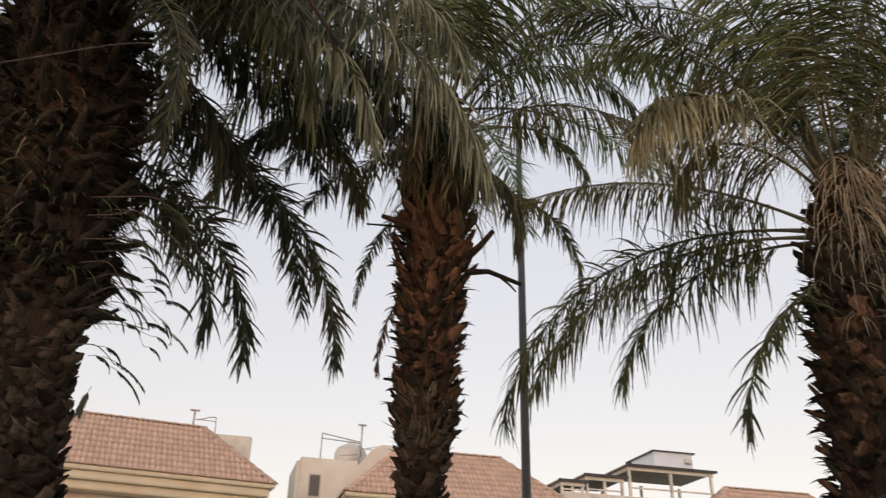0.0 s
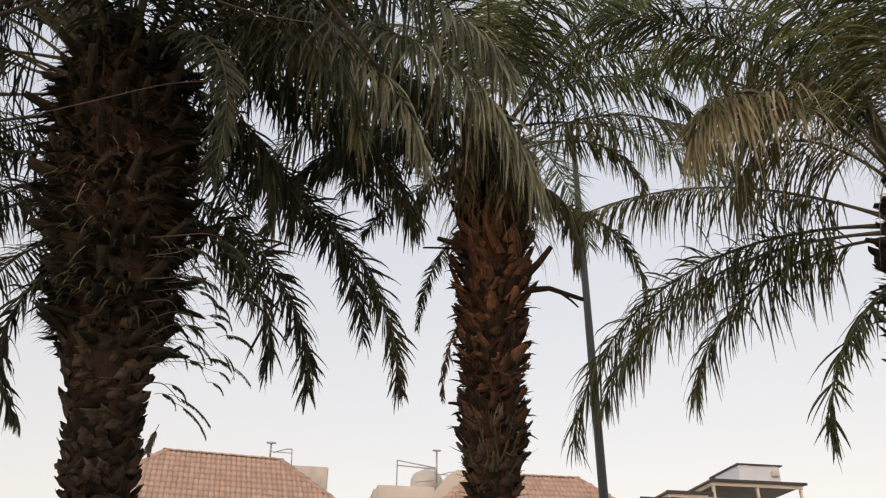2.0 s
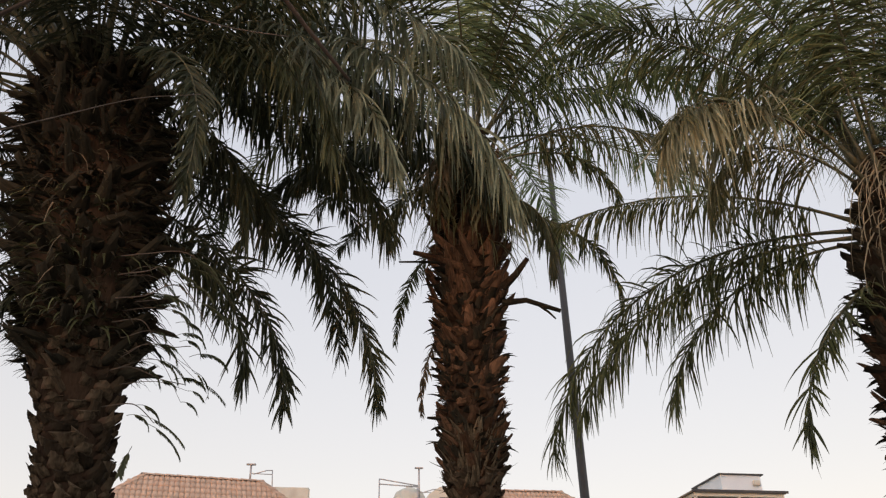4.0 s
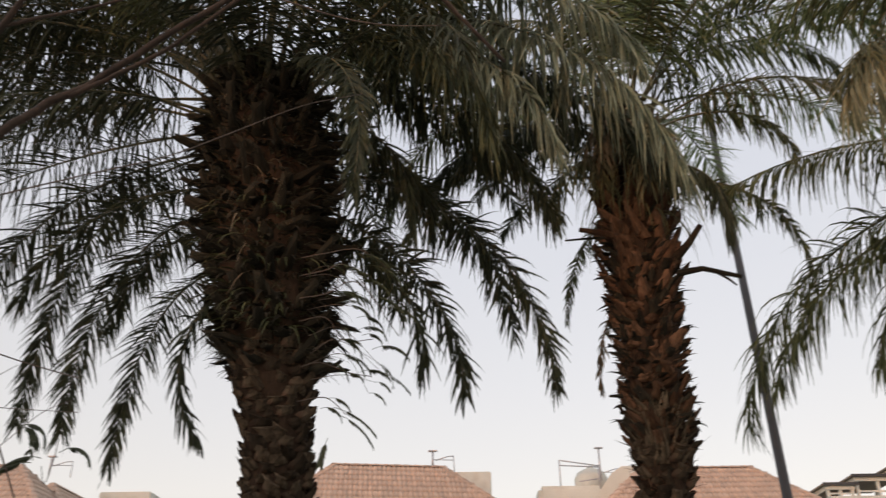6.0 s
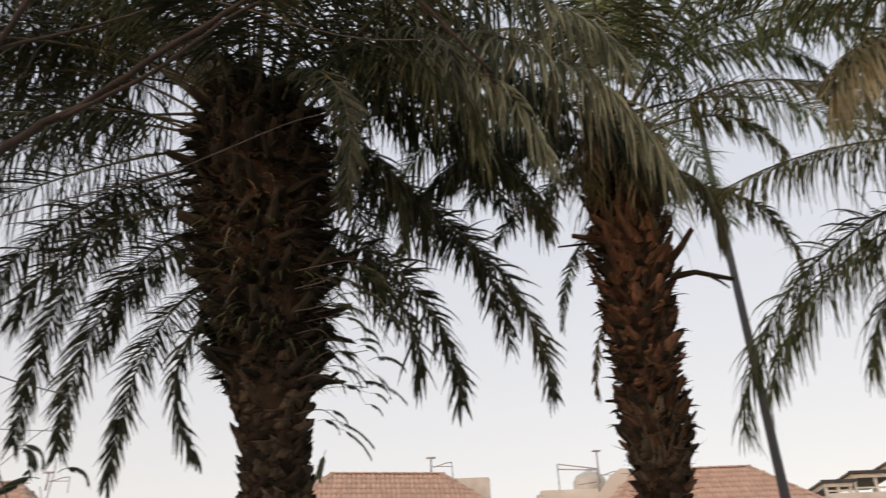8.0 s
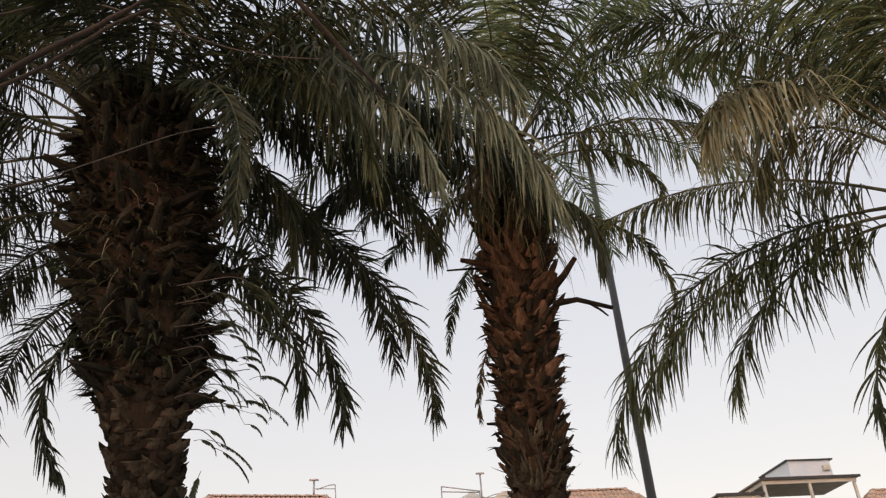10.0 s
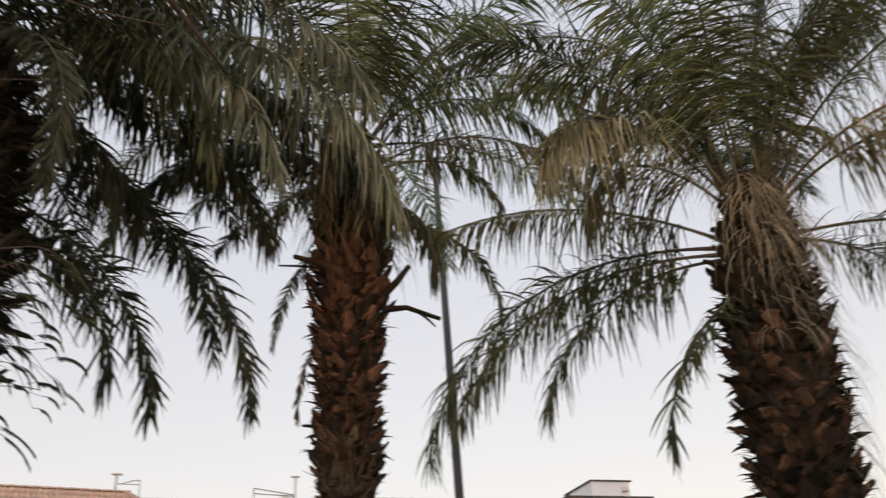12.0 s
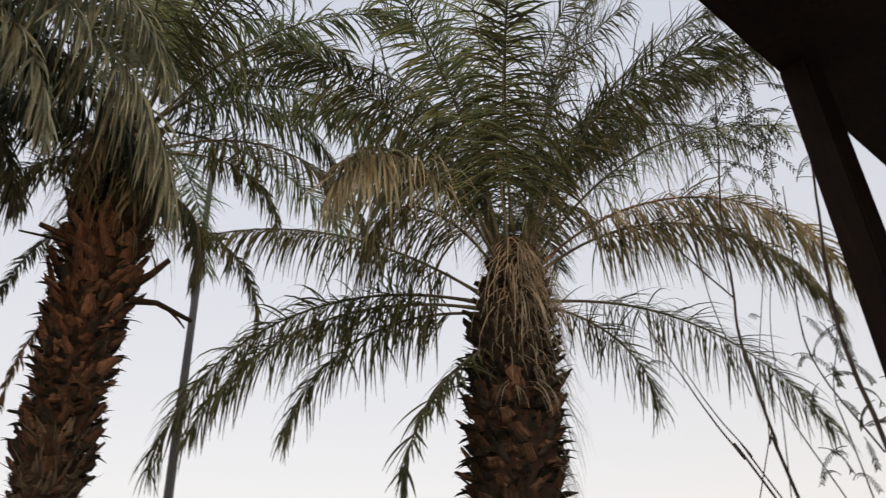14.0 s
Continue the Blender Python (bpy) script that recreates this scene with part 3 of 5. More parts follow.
frond(palm_a, 6.01, 83, 9, 93, 2.47, -5, "grey", leaf_length=0.58, spacing=0.032, hang=1.3, wide=0.013, start=0.2, sweep=-0.3, fall=0.5)
frond(palm_a, 5.76, 65, 8, 85, 2.40, -4, "dark", leaf_length=0.42, spacing=0.018, hang=1.8, wide=0.011, start=0.2)
frond(palm_a, 5.69, 124, -21, 85, 2.10, -3, "dark", leaf_length=0.22, spacing=0.014, hang=1.2, wide=0.012)
frond(palm_b, 5.91, 96, 19, 118, 1.48, -2, "green", leaf_length=0.24, spacing=0.02, hang=1.6, wide=0.009, start=0.3)
frond(palm_b, 5.98, 89, 35, 109, 2.28, 0, "mixed", leaf_length=0.42, spacing=0.024, hang=1.8, wide=0.009, start=0.2)
frond(palm_b, 6.32, 106, 43, 142, 2.69, -10, "pale", leaf_length=0.46, spacing=0.024, hang=1.8, wide=0.009, start=0.2)
frond(palm_b, 6.12, 82, 68, 129, 2.14, -3, "green", leaf_length=0.44, spacing=0.024, hang=1.6, wide=0.009)
frond(palm_b, 6.42, 118, 96, 153, 2.09, -18, "pale", leaf_length=0.46, spacing=0.026, hang=1.4, wide=0.009)
frond(palm_b, 6.41, 150, 91, 32, 2.18, -1, "pale", leaf_length=0.46, spacing=0.026, hang=1.0, wide=0.010)
frond(palm_b, 5.41, 94, -9, 87, 1.57, -2, "green", leaf_length=0.20, spacing=0.02, hang=1.2, wide=0.009)
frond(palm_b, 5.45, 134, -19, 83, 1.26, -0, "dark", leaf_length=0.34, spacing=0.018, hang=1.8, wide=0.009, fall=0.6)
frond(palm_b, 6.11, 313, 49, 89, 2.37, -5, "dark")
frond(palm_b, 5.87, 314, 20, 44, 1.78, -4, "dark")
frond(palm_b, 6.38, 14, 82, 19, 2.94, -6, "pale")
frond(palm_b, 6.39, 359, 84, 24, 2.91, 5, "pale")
frond(palm_b, 5.25, 324, 22, 103, 1.52, 6, "green", leaf_length=0.14)
frond(palm_b, 4.56, 324, -11, 92, 1.04, 1, "dry", leaf_length=0.1)
frond(palm_b, 6.25, 196, 39, 98, 2.70, 4, "green")
frond(palm_b, 6.25, 155, 37, 114, 2.74, 10, "green")
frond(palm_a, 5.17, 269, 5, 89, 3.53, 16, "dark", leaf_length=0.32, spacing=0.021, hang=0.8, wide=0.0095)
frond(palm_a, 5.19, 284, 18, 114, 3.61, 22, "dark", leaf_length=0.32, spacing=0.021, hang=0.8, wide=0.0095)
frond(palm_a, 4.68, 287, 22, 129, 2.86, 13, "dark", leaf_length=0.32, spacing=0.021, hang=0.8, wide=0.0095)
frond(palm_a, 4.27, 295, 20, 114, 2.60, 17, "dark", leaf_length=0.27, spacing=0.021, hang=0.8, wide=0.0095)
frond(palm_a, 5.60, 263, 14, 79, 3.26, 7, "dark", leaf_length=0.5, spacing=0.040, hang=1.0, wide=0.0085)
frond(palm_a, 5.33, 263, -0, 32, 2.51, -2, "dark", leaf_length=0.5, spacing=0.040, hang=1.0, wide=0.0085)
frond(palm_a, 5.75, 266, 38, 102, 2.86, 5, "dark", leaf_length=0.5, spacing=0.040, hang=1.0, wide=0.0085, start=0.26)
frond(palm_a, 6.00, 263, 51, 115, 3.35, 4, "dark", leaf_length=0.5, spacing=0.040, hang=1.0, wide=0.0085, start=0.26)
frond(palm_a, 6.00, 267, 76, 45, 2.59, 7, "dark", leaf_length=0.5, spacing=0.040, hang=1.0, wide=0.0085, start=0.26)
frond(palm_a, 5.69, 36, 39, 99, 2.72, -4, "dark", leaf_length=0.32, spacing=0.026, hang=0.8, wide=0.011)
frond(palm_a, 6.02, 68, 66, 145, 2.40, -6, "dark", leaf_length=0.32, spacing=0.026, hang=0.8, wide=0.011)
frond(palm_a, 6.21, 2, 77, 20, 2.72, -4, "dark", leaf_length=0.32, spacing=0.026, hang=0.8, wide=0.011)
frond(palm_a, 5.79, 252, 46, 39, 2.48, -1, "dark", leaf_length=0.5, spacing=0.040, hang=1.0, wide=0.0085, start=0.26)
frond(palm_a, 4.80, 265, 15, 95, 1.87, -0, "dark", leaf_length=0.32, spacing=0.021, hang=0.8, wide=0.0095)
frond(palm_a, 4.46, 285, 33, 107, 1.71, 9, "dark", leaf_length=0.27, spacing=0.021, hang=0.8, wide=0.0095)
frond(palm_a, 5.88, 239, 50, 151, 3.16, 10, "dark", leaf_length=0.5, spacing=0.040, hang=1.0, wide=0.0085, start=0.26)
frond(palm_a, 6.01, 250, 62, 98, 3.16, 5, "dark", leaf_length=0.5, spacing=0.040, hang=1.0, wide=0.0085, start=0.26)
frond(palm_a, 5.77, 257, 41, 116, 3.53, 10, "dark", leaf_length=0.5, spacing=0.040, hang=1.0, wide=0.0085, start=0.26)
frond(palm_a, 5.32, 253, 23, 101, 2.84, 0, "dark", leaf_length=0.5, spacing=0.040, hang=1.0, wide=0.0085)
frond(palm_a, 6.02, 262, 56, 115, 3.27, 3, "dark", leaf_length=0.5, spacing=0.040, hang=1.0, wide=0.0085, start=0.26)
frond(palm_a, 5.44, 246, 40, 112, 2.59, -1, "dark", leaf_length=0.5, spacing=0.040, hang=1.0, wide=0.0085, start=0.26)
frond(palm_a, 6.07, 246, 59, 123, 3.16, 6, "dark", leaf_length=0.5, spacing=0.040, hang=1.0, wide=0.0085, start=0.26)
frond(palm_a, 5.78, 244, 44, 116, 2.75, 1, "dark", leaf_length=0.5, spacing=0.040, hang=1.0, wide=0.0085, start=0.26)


# younger and older leaves that fill the crowns
def fill(palm, z0, z1, count, styles, lift, length, first, seed, leaf_length=0.42, sweep=360, thick=1.0, start=None):
    rng = random.Random(seed)
    for k in range(count):
        up = rng.uniform(*lift)
        frond(palm, rng.uniform(z0, z1), first + sweep * (k + rng.uniform(-0.3, 0.3)) / count, up, rng.uniform(60, 110), rng.uniform(*length), rng.uniform(-15, 15), rng.choice(styles), leaf_length, thick=thick, start=start)


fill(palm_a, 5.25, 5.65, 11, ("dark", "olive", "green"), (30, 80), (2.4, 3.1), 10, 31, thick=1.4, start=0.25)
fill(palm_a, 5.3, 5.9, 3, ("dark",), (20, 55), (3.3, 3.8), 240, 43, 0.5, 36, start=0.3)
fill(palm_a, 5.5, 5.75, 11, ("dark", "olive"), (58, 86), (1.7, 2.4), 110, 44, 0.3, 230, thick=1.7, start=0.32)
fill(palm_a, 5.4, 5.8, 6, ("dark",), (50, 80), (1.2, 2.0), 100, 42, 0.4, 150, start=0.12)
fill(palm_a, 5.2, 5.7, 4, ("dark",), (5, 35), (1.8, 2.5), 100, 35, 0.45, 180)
fill(palm_b, 6.0, 6.4, 12, ("green", "pale", "pale"), (30, 80), (2.4, 3.0), 0, 32)
fill(palm_b, 5.6, 6.0, 6, ("dead", "dry", "mixed"), (-45, 0), (0.6, 0.9), 150, 36, 0.34, 110)
fill(palm_c, 4.6, 4.85, 10, ("green", "pale"), (50, 82), (2.2, 2.7), 20, 34, 0.4)

# ---- street lamp ----
lamp = thing("street_lamp", pose(0.96, 10.46, 0.12), "tall slim dark grey steel lamp pole on the pavement", "street lamp")
v, f = tube([(0, 0, 0.02), (0, 0, 1.0), (0, 0, 1.02), (0, 0, 5.0), (0, 0, 9.2)], [0.085, 0.085, 0.064, 0.056, 0.042], 20)
part("pole", raw_mesh("pole", v, f, POLE, True), POLE, lamp)
part("base_plate", boxed(-0.17, 0.17, -0.17, 0.17, 0, 0.02, bevel=0.004), POLE, lamp)
v, f = tube([(0, 0, 9.2), (0, 0, 9.24), (0, 0, 9.26)], [0.055, 0.055, 0.03], 16)
part("cap", raw_mesh("cap", v, f, POLE, True), POLE, lamp)


# ---- villas ----
RUN, EAVE, RIDGE, HALF = 2.25, 6.95, 9.05, 1.98   # roof run, eave and ridge heights, half ridge length


def tile_mesh(width, length):
    verts, faces = [], []
    for y, lift in ((0.0, 0.035), (length * 1.06, 0.012)):
        for k in range(6):
            w = math.pi * k / 5
            verts.append((-math.cos(w) * width / 2, y, math.sin(w) * width * 0.26 + lift))
        for k in range(6):
            w = math.pi * k / 5
            verts.append((-math.cos(w) * width * 0.42, y, math.sin(w) * width * 0.24 + lift - 0.012))
    for k in range(5):
        faces.append((k, k + 1, 12 + k + 1, 12 + k))
        faces.append((k, 6 + k, 6 + k + 1, k + 1))
    return verts, faces


PITCH = 0.17
tv, tf = tile_mesh(PITCH, 0.34)
TILE_MESH = raw_mesh("tile", tv, tf, TILE, True)
rv, rf = tile_mesh(0.30, 0.42)
RIDGE_MESH = raw_mesh("ridge_tile", rv, rf, TILE, True)


def slope_frame(origin, along, upward):
    x = Vector(along).normalized()
    y = Vector(upward).normalized()
    z = x.cross(y)
    m = Matrix((x, y, z)).transposed().to_4x4()
    m.translation = Vector(origin)
    return m


def villa(place, half=HALF, label=""):
    """A villa wing: walls, stepped cornice, and a hipped roof of clay tiles; local x runs along the street, y away from it."""
    house = thing("villa", place, label, "house", "villas along the street")
    hx, hy = half + RUN, RUN
    wall = bmesh.new()
    box(wall, -hx + 0.95, hx - 0.95, -hy + 0.95, hy - 0.95 + 4, 0, EAVE - 0.62)
    part("wall", wall, WALLP, house, "beige rendered wall")
    for nm, out, z0, z1 in (("cornice", 0.32, EAVE - 0.66, EAVE - 0.4), ("cornice", 0.12, EAVE - 0.4, EAVE - 0.14), ("fascia", -0.02, EAVE - 0.14, EAVE + 0.0)):
        part(nm, boxed(-hx + out, hx - out, -hy + out, hy - out, z0, z1, bevel=0.03), CREAM, house, "cream moulded band")
    deck = bmesh.new()
    c = [deck.verts.new(p) for p in ((-hx, -hy, EAVE), (hx, -hy, EAVE), (hx, hy, EAVE), (-hx, hy, EAVE), (-half, 0, RIDGE), (half, 0, RIDGE))]
    for ids in ((0, 1, 5, 4), (1, 2, 5), (2, 3, 4, 5), (3, 0, 4), (3, 2, 1, 0)):
        deck.faces.new([c[i] for i in ids])
    roof = part("roof", deck, TILE, house, "hipped roof of terracotta clay tiles")
    rise = Vector((0, RUN, RIDGE - EAVE))
    slope = rise.length
    rows, course = 9, slope / 9
    rest = ([], [])
    for face in range(4):
        long = face in (0, 2)
        turn = (0, 90, 180, 270)[face]
        reach = hx if long else hy
        base = Matrix.Rotation(radians(turn), 4, "Z")
        dist_out = hy if long else hx
        m = base @ slope_frame((0, -dist_out, EAVE + 0.01), (1, 0, 0), (0, RUN, RIDGE - EAVE))
        for r in range(rows):
            edge = reach - RUN * (r + 0.35) / rows
            n = int(edge / PITCH)
            for k in range(-n, n + 1):
                if abs(k * PITCH) > edge:
                    continue
                mm = m @ Matrix.Translation((k * PITCH, r * course - 0.06, 0))
                if face != 0:
                    o = len(rest[0])
                    rest[0].extend(mm @ Vector(v) for v in tv)
                    rest[1].extend(tuple(i + o for i in g) for g in tf)
                else:
                    ob = new("tile", TILE_MESH)
                    ob.parent = roof
                    ob.matrix_local = mm
    part("roof_tiles", raw_mesh("roof_tiles", rest[0], rest[1], TILE, True), TILE, roof, "", "stuff")
    lines = [((-half, 0, RIDGE), (half, 0, RIDGE))] + [((sx * hx, sy * hy, EAVE), (sx * half, 0, RIDGE)) for sx in (-1, 1) for sy in (-1, 1)]
    for a, b in lines:
        a, b = Vector(a), Vector(b)
        go = b - a
        flat = go.cross(Vector((0, 0, 1)))
        m = slope_frame(a + Vector((0, 0, -0.02)), flat, go)
        n = max(1, int(go.length / 0.36))
        for k in range(n):
            ob = new("ridge_tile", RIDGE_MESH)
            ob.parent = roof
            ob.matrix_local = m @ Matrix.Translation((0, k * go.length / n, 0))
    return house


def roof_pipe(place, label, tall=0.62):
    """A steel vent pipe with a flat cap and a bent pipe rail beside it."""
    ob = thing("vent_pipe", place, label, "vent pipe", "roof pipes")
    v, f = tube([(0, 0, 0), (0, 0, tall)], [0.035, 0.035], 10)
    part("pipe", raw_mesh("pipe", v, f, METAL, True), METAL, ob)
    part("cap", boxed(-0.17, 0.17, -0.07, 0.07, tall, tall + 0.05, bevel=0.015), METAL, ob)
    store = ([], [])
    add_tube(store, [(0.1, 0, 0.3), (0.55, 0, 0.44), (0.75, 0.1, 0.48)], [0.018] * 3)
    add_tube(store, [(0.75, 0.1, 0.48), (0.78, 0.1, -0.1)], [0.018] * 2)
    add_tube(store, [(0.0, 0, 0.33), (0.77, 0.1, 0.33)], [0.014] * 2)
    part("rail", raw_mesh("rail", store[0], store[1], METAL, True), METAL, ob)
    return ob


V0 = 29.4
villa_label = "two-storey villa wing with terracotta hipped roof and cream cornice"
house_b = villa(STREET @ Matrix.Translation((-2.98, V0, 0)) @ Matrix.Rotation(radians(9), 4, "Z"), label=villa_label)
house_c = copy_thing(house_b, STREET @ Matrix.Translation((8.17, 30.3, 0)))
house_a = copy_thing(house_b, STREET @ Matrix.Translation((-18.0, 28.6, 0)))
house_f = copy_thing(house_b, STREET @ Matrix.Translation((-16.2, 33.4, 0)) @ Matrix.Rotation(radians(90), 4, "Z"))
house_e = copy_thing(house_b, STREET @ Matrix.Translation((22.6, 31.2, -0.2)))

# roof blocks behind the tiles
for u0, u1, v0, v1, z1, lab in ((-2.6, 0.75, 32.6, 35.5, 9.62, "plain cream parapet block on the villa roof"), (-14.3, -12.3, 31.4, 34.5, 8.75, "plain cream parapet block beside the villa roof")):
    ob = new("roof_block", mesh_of("roof_block", boxed(u0, u1, v0, v1, 0, z1, bevel=0.04), WHITEW))
    ob.matrix_world = STREET
    tagged(ob, lab, "roof block")

# stair tower with a small window and a sloping parapet
tower = thing("stair_tower", STREET @ Matrix.Translation((3.4, 31.0, 0)), "pale cream stair tower with one small window", "stair tower")
part("wall", boxed(-0.95, 1.5, 0, 3.2, 0, 8.68, bevel=0.15), WHITEW, tower)
win = part("window", boxed(-0.42, -0.05, -0.03, 0.03, 7.25, 8.0), GLASSY, tower, "small dark window")
part("window_frame", boxed(-0.47, 0.0, -0.015, 0.02, 7.2, 8.05), METAL, win)
bm = bmesh.new()
outline = [(-0.2, 0), (-0.2, 6.5), (1.75, 9.0), (2.15, 9.25), (2.5, 9.25), (2.9, 8.9), (2.9, 0)]
front = [bm.verts.new((x, -0.4, z)) for x, z in outline]
rear = [bm.verts.new((x, 0.3, z)) for x, z in outline]
bm.faces.new(front)
bm.faces.new(rear[::-1])
for i in range(len(outline)):
    j = (i + 1) % len(outline)
    bm.faces.new((front[j], front[i], rear[i], rear[j]))
part("parapet", bm, WHITEW, tower, "sloping cream parapet wall")
tank = thing("water_tank", STREET @ Matrix.Translation((4.75, 33.2, 8.85)), "white rounded water tank on the roof", "water tank")
prof = [(0.05, 0.0), (0.62, 0.02), (0.66, 0.2), (0.66, 0.55), (0.55, 0.78), (0.3, 0.92), (0.14, 0.95), (0.14, 1.05), (0.02, 1.06)]
verts, faces = [], []
for r, z in prof:
    for k in range(20):
        verts.append((r * math.cos(k * math.pi / 10), r * math.sin(k * math.pi / 10), z))
for i in range(len(prof) - 1):
    for k in range(20):
        faces.append((i * 20 + k, i * 20 + (k + 1) % 20, i * 20 + 20 + (k + 1) % 20, i * 20 + 20 + k))
part("body", raw_mesh("body", verts, faces, WHITEW, True), WHITEW, tank)
frame_rail = thing("pipe_frame", STREET @ Matrix.Translation((3.4, 32.0, 8.68)), "thin steel pipe frame over the stair tower", "pipe frame")
for a, b in (((0, 0, 0), (0, 0, 1.18)), ((0, 0, 1.18), (1.5, 0, 0.95)), ((0, 0, 0.98), (1.5, 0, 0.9)), ((0.75, 0.2, 0.4), (1.5, 0.2, 0.5)), ((1.5, 0, 0.0), (1.5, 0, 0.98))):
    v, f = tube([a, b], [0.025, 0.025], 8)
    part("rail", raw_mesh("rail", v, f, METAL, True), METAL, frame_rail)
roof_pipe(STREET @ Matrix.Translation((-1.42, 29.6, 9.0)), "steel vent pipe with flat cap above the roof ridge")
roof_pipe(STREET @ Matrix.Translation((5.0, 32.2, 9.1)), "tall steel vent pipe beside the water tank", 1.25)
roof_pipe(STREET @ Matrix.Translation((-15.4, 29.4, 8.95)), "steel vent pipe with flat cap above the roof ridge")

# rooftop shelter behind the villas
block = new("flat_roofed_house", mesh_of("flat_roofed_house", boxed(15.4, 26.0, 36.4, 45.0, 0, 9.3, bevel=0.05), WHITEW))
block.matrix_world = STREET
tagged(block, "plain cream flat-roofed house with shelters on its roof", "house")


def shelter(u0, u1, v0, v1, floor, top, label):
    """An open roof shelter: thin sheet roof on square posts with a beam along the edge."""
    ob = thing("roof_shelter", STREET @ Matrix.Translation((u0, v0, floor)), label, "roof shelter", "shelters on the flat roof")
    w, dep, h = u1 - u0, v1 - v0, top - floor
    part("roof", boxed(-0.12, w + 0.12, -0.12, dep, h - 0.07, h), SHED, ob, "thin dark brown sheet roof")
    part("edge_strip", boxed(-0.14, w + 0.14, -0.16, -0.125, h - 0.09, h + 0.03), POLE, ob)
    part("beam", boxed(0.02, w - 0.02, 0.03, 0.1, h - 0.25, h - 0.074), WHITEW, ob)
    part("beam", boxed(0.03, 0.1, 0.12, dep - 0.03, h - 0.25, h - 0.074), WHITEW, ob)
    for x in (0.12, w * 0.5, w - 0.12):
        for y in (0.12, dep - 0.12):
            part("post", boxed(x - 0.06, x + 0.06, y - 0.06, y + 0.06, 0, h - 0.26), WHITEW, ob)
    part("rail", boxed(0.1, w - 0.1, 0.08, 0.14, h * 0.32, h * 0.32 + 0.07), WHITEW, ob)
    return ob


shelter(19.1, 23.87, 37.0, 40.4, 9.3, 10.95, "open roof shelter with thin white posts and dark sheet roof")
shelter(16.9, 19.0, 37.2, 40.6, 9.3, 10.35, "low open roof shelter with thin white posts")
shelter(15.5, 16.8, 37.0, 40.0, 9.3, 9.95, "small low roof shelter at the roof edge")
room = thing("roof_cabin", STREET @ Matrix.Translation((21.15, 38.0, 10.95)), "white sheet metal cabin with thin dark roof above the shelter", "roof cabin")
part("wall", boxed(0.06, 2.25, 0.06, 2.6, 0, 1.08), SHEET, room)
part("roof", boxed(-0.05, 2.4, -0.05, 3.1, 1.08, 1.14), POLE, room, "thin dark sheet roof")
part("air_conditioner", boxed(1.75, 2.1, -0.14, 0.06, 0.55, 0.8, bevel=0.02), WHITEW, room)
part("hatch", boxed(1.2, 1.8, 0.02, 0.06, 0.03, 0.12), POLE, room)

# ---- unseen wall, added behind the camera to shade the palms ----
back = new("light_blocking_wall", mesh_of("light_blocking_wall", boxed(-14, 14, -4.2, -3.6, 0, 4.4), WALLP))
tagged(back, "added unseen plain beige wall that holds back light from behind", "wall", "", "structure")

# ---- pergola beside the camera ----
perg = thing("pergola", pose(1.480, 1.229, 0.12, 0, 0, 18.2), "dark brown timber shelter with flat roof on square posts", "pergola")
part("roof", boxed(-0.75, 4.2, -2.6, 0.0, 2.95, 3.1, bevel=0.01), DARKWOOD, perg, "dark flat timber roof")
for x, y in ((0.0, -0.078), (3.9, -0.078), (0.0, -2.4), (3.9, -2.4)):
    part("post", boxed(x, x + 0.12, y, y + 0.075, 0, 2.95, bevel=0.005), DARKWOOD, perg)
    part("post_foot", boxed(x - 0.03, x + 0.15, y - 0.03, y + 0.105, 0, 0.03, bevel=0.004), METAL, perg)


# ---- trees and shrubs with small feathered leaves ----
def limb(points, r0, r1, parent, material, name="branch", rng=None, per=5):
    """A smooth tapering branch through a few points, in the parent's own space."""
    pts = [Vector(p) - parent.matrix_world.translation for p in points]
    full = [pts[0] * 2 - pts[1]] + pts + [pts[-1] * 2 - pts[-2]]
    line = []
    for i in range(1, len(full) - 2):
        a, b, c, d = full[i - 1:i + 3]
        for k in range(per):
            t = k / per
            line.append(0.5 * (2 * b + (c - a) * t + (2 * a - 5 * b + 4 * c - d) * t * t + (3 * b - a - 3 * c + d) * t ** 3))
    line.append(pts[-1])
    n = len(line) - 1
    if rng:
        line = [line[0]] + [p + Vector((rng.gauss(0, 1), rng.gauss(0, 1), rng.gauss(0, 1))) * r0 * 0.12 for p in line[1:-1]] + [line[-1]]
    v, f = tube(line, [r0 + (r1 - r0) * i / n for i in range(n + 1)], 8, 0.08, rng)
    part(name, raw_mesh(name, v, f, material, True), material, parent)
    return [p + parent.matrix_world.translation for p in line]


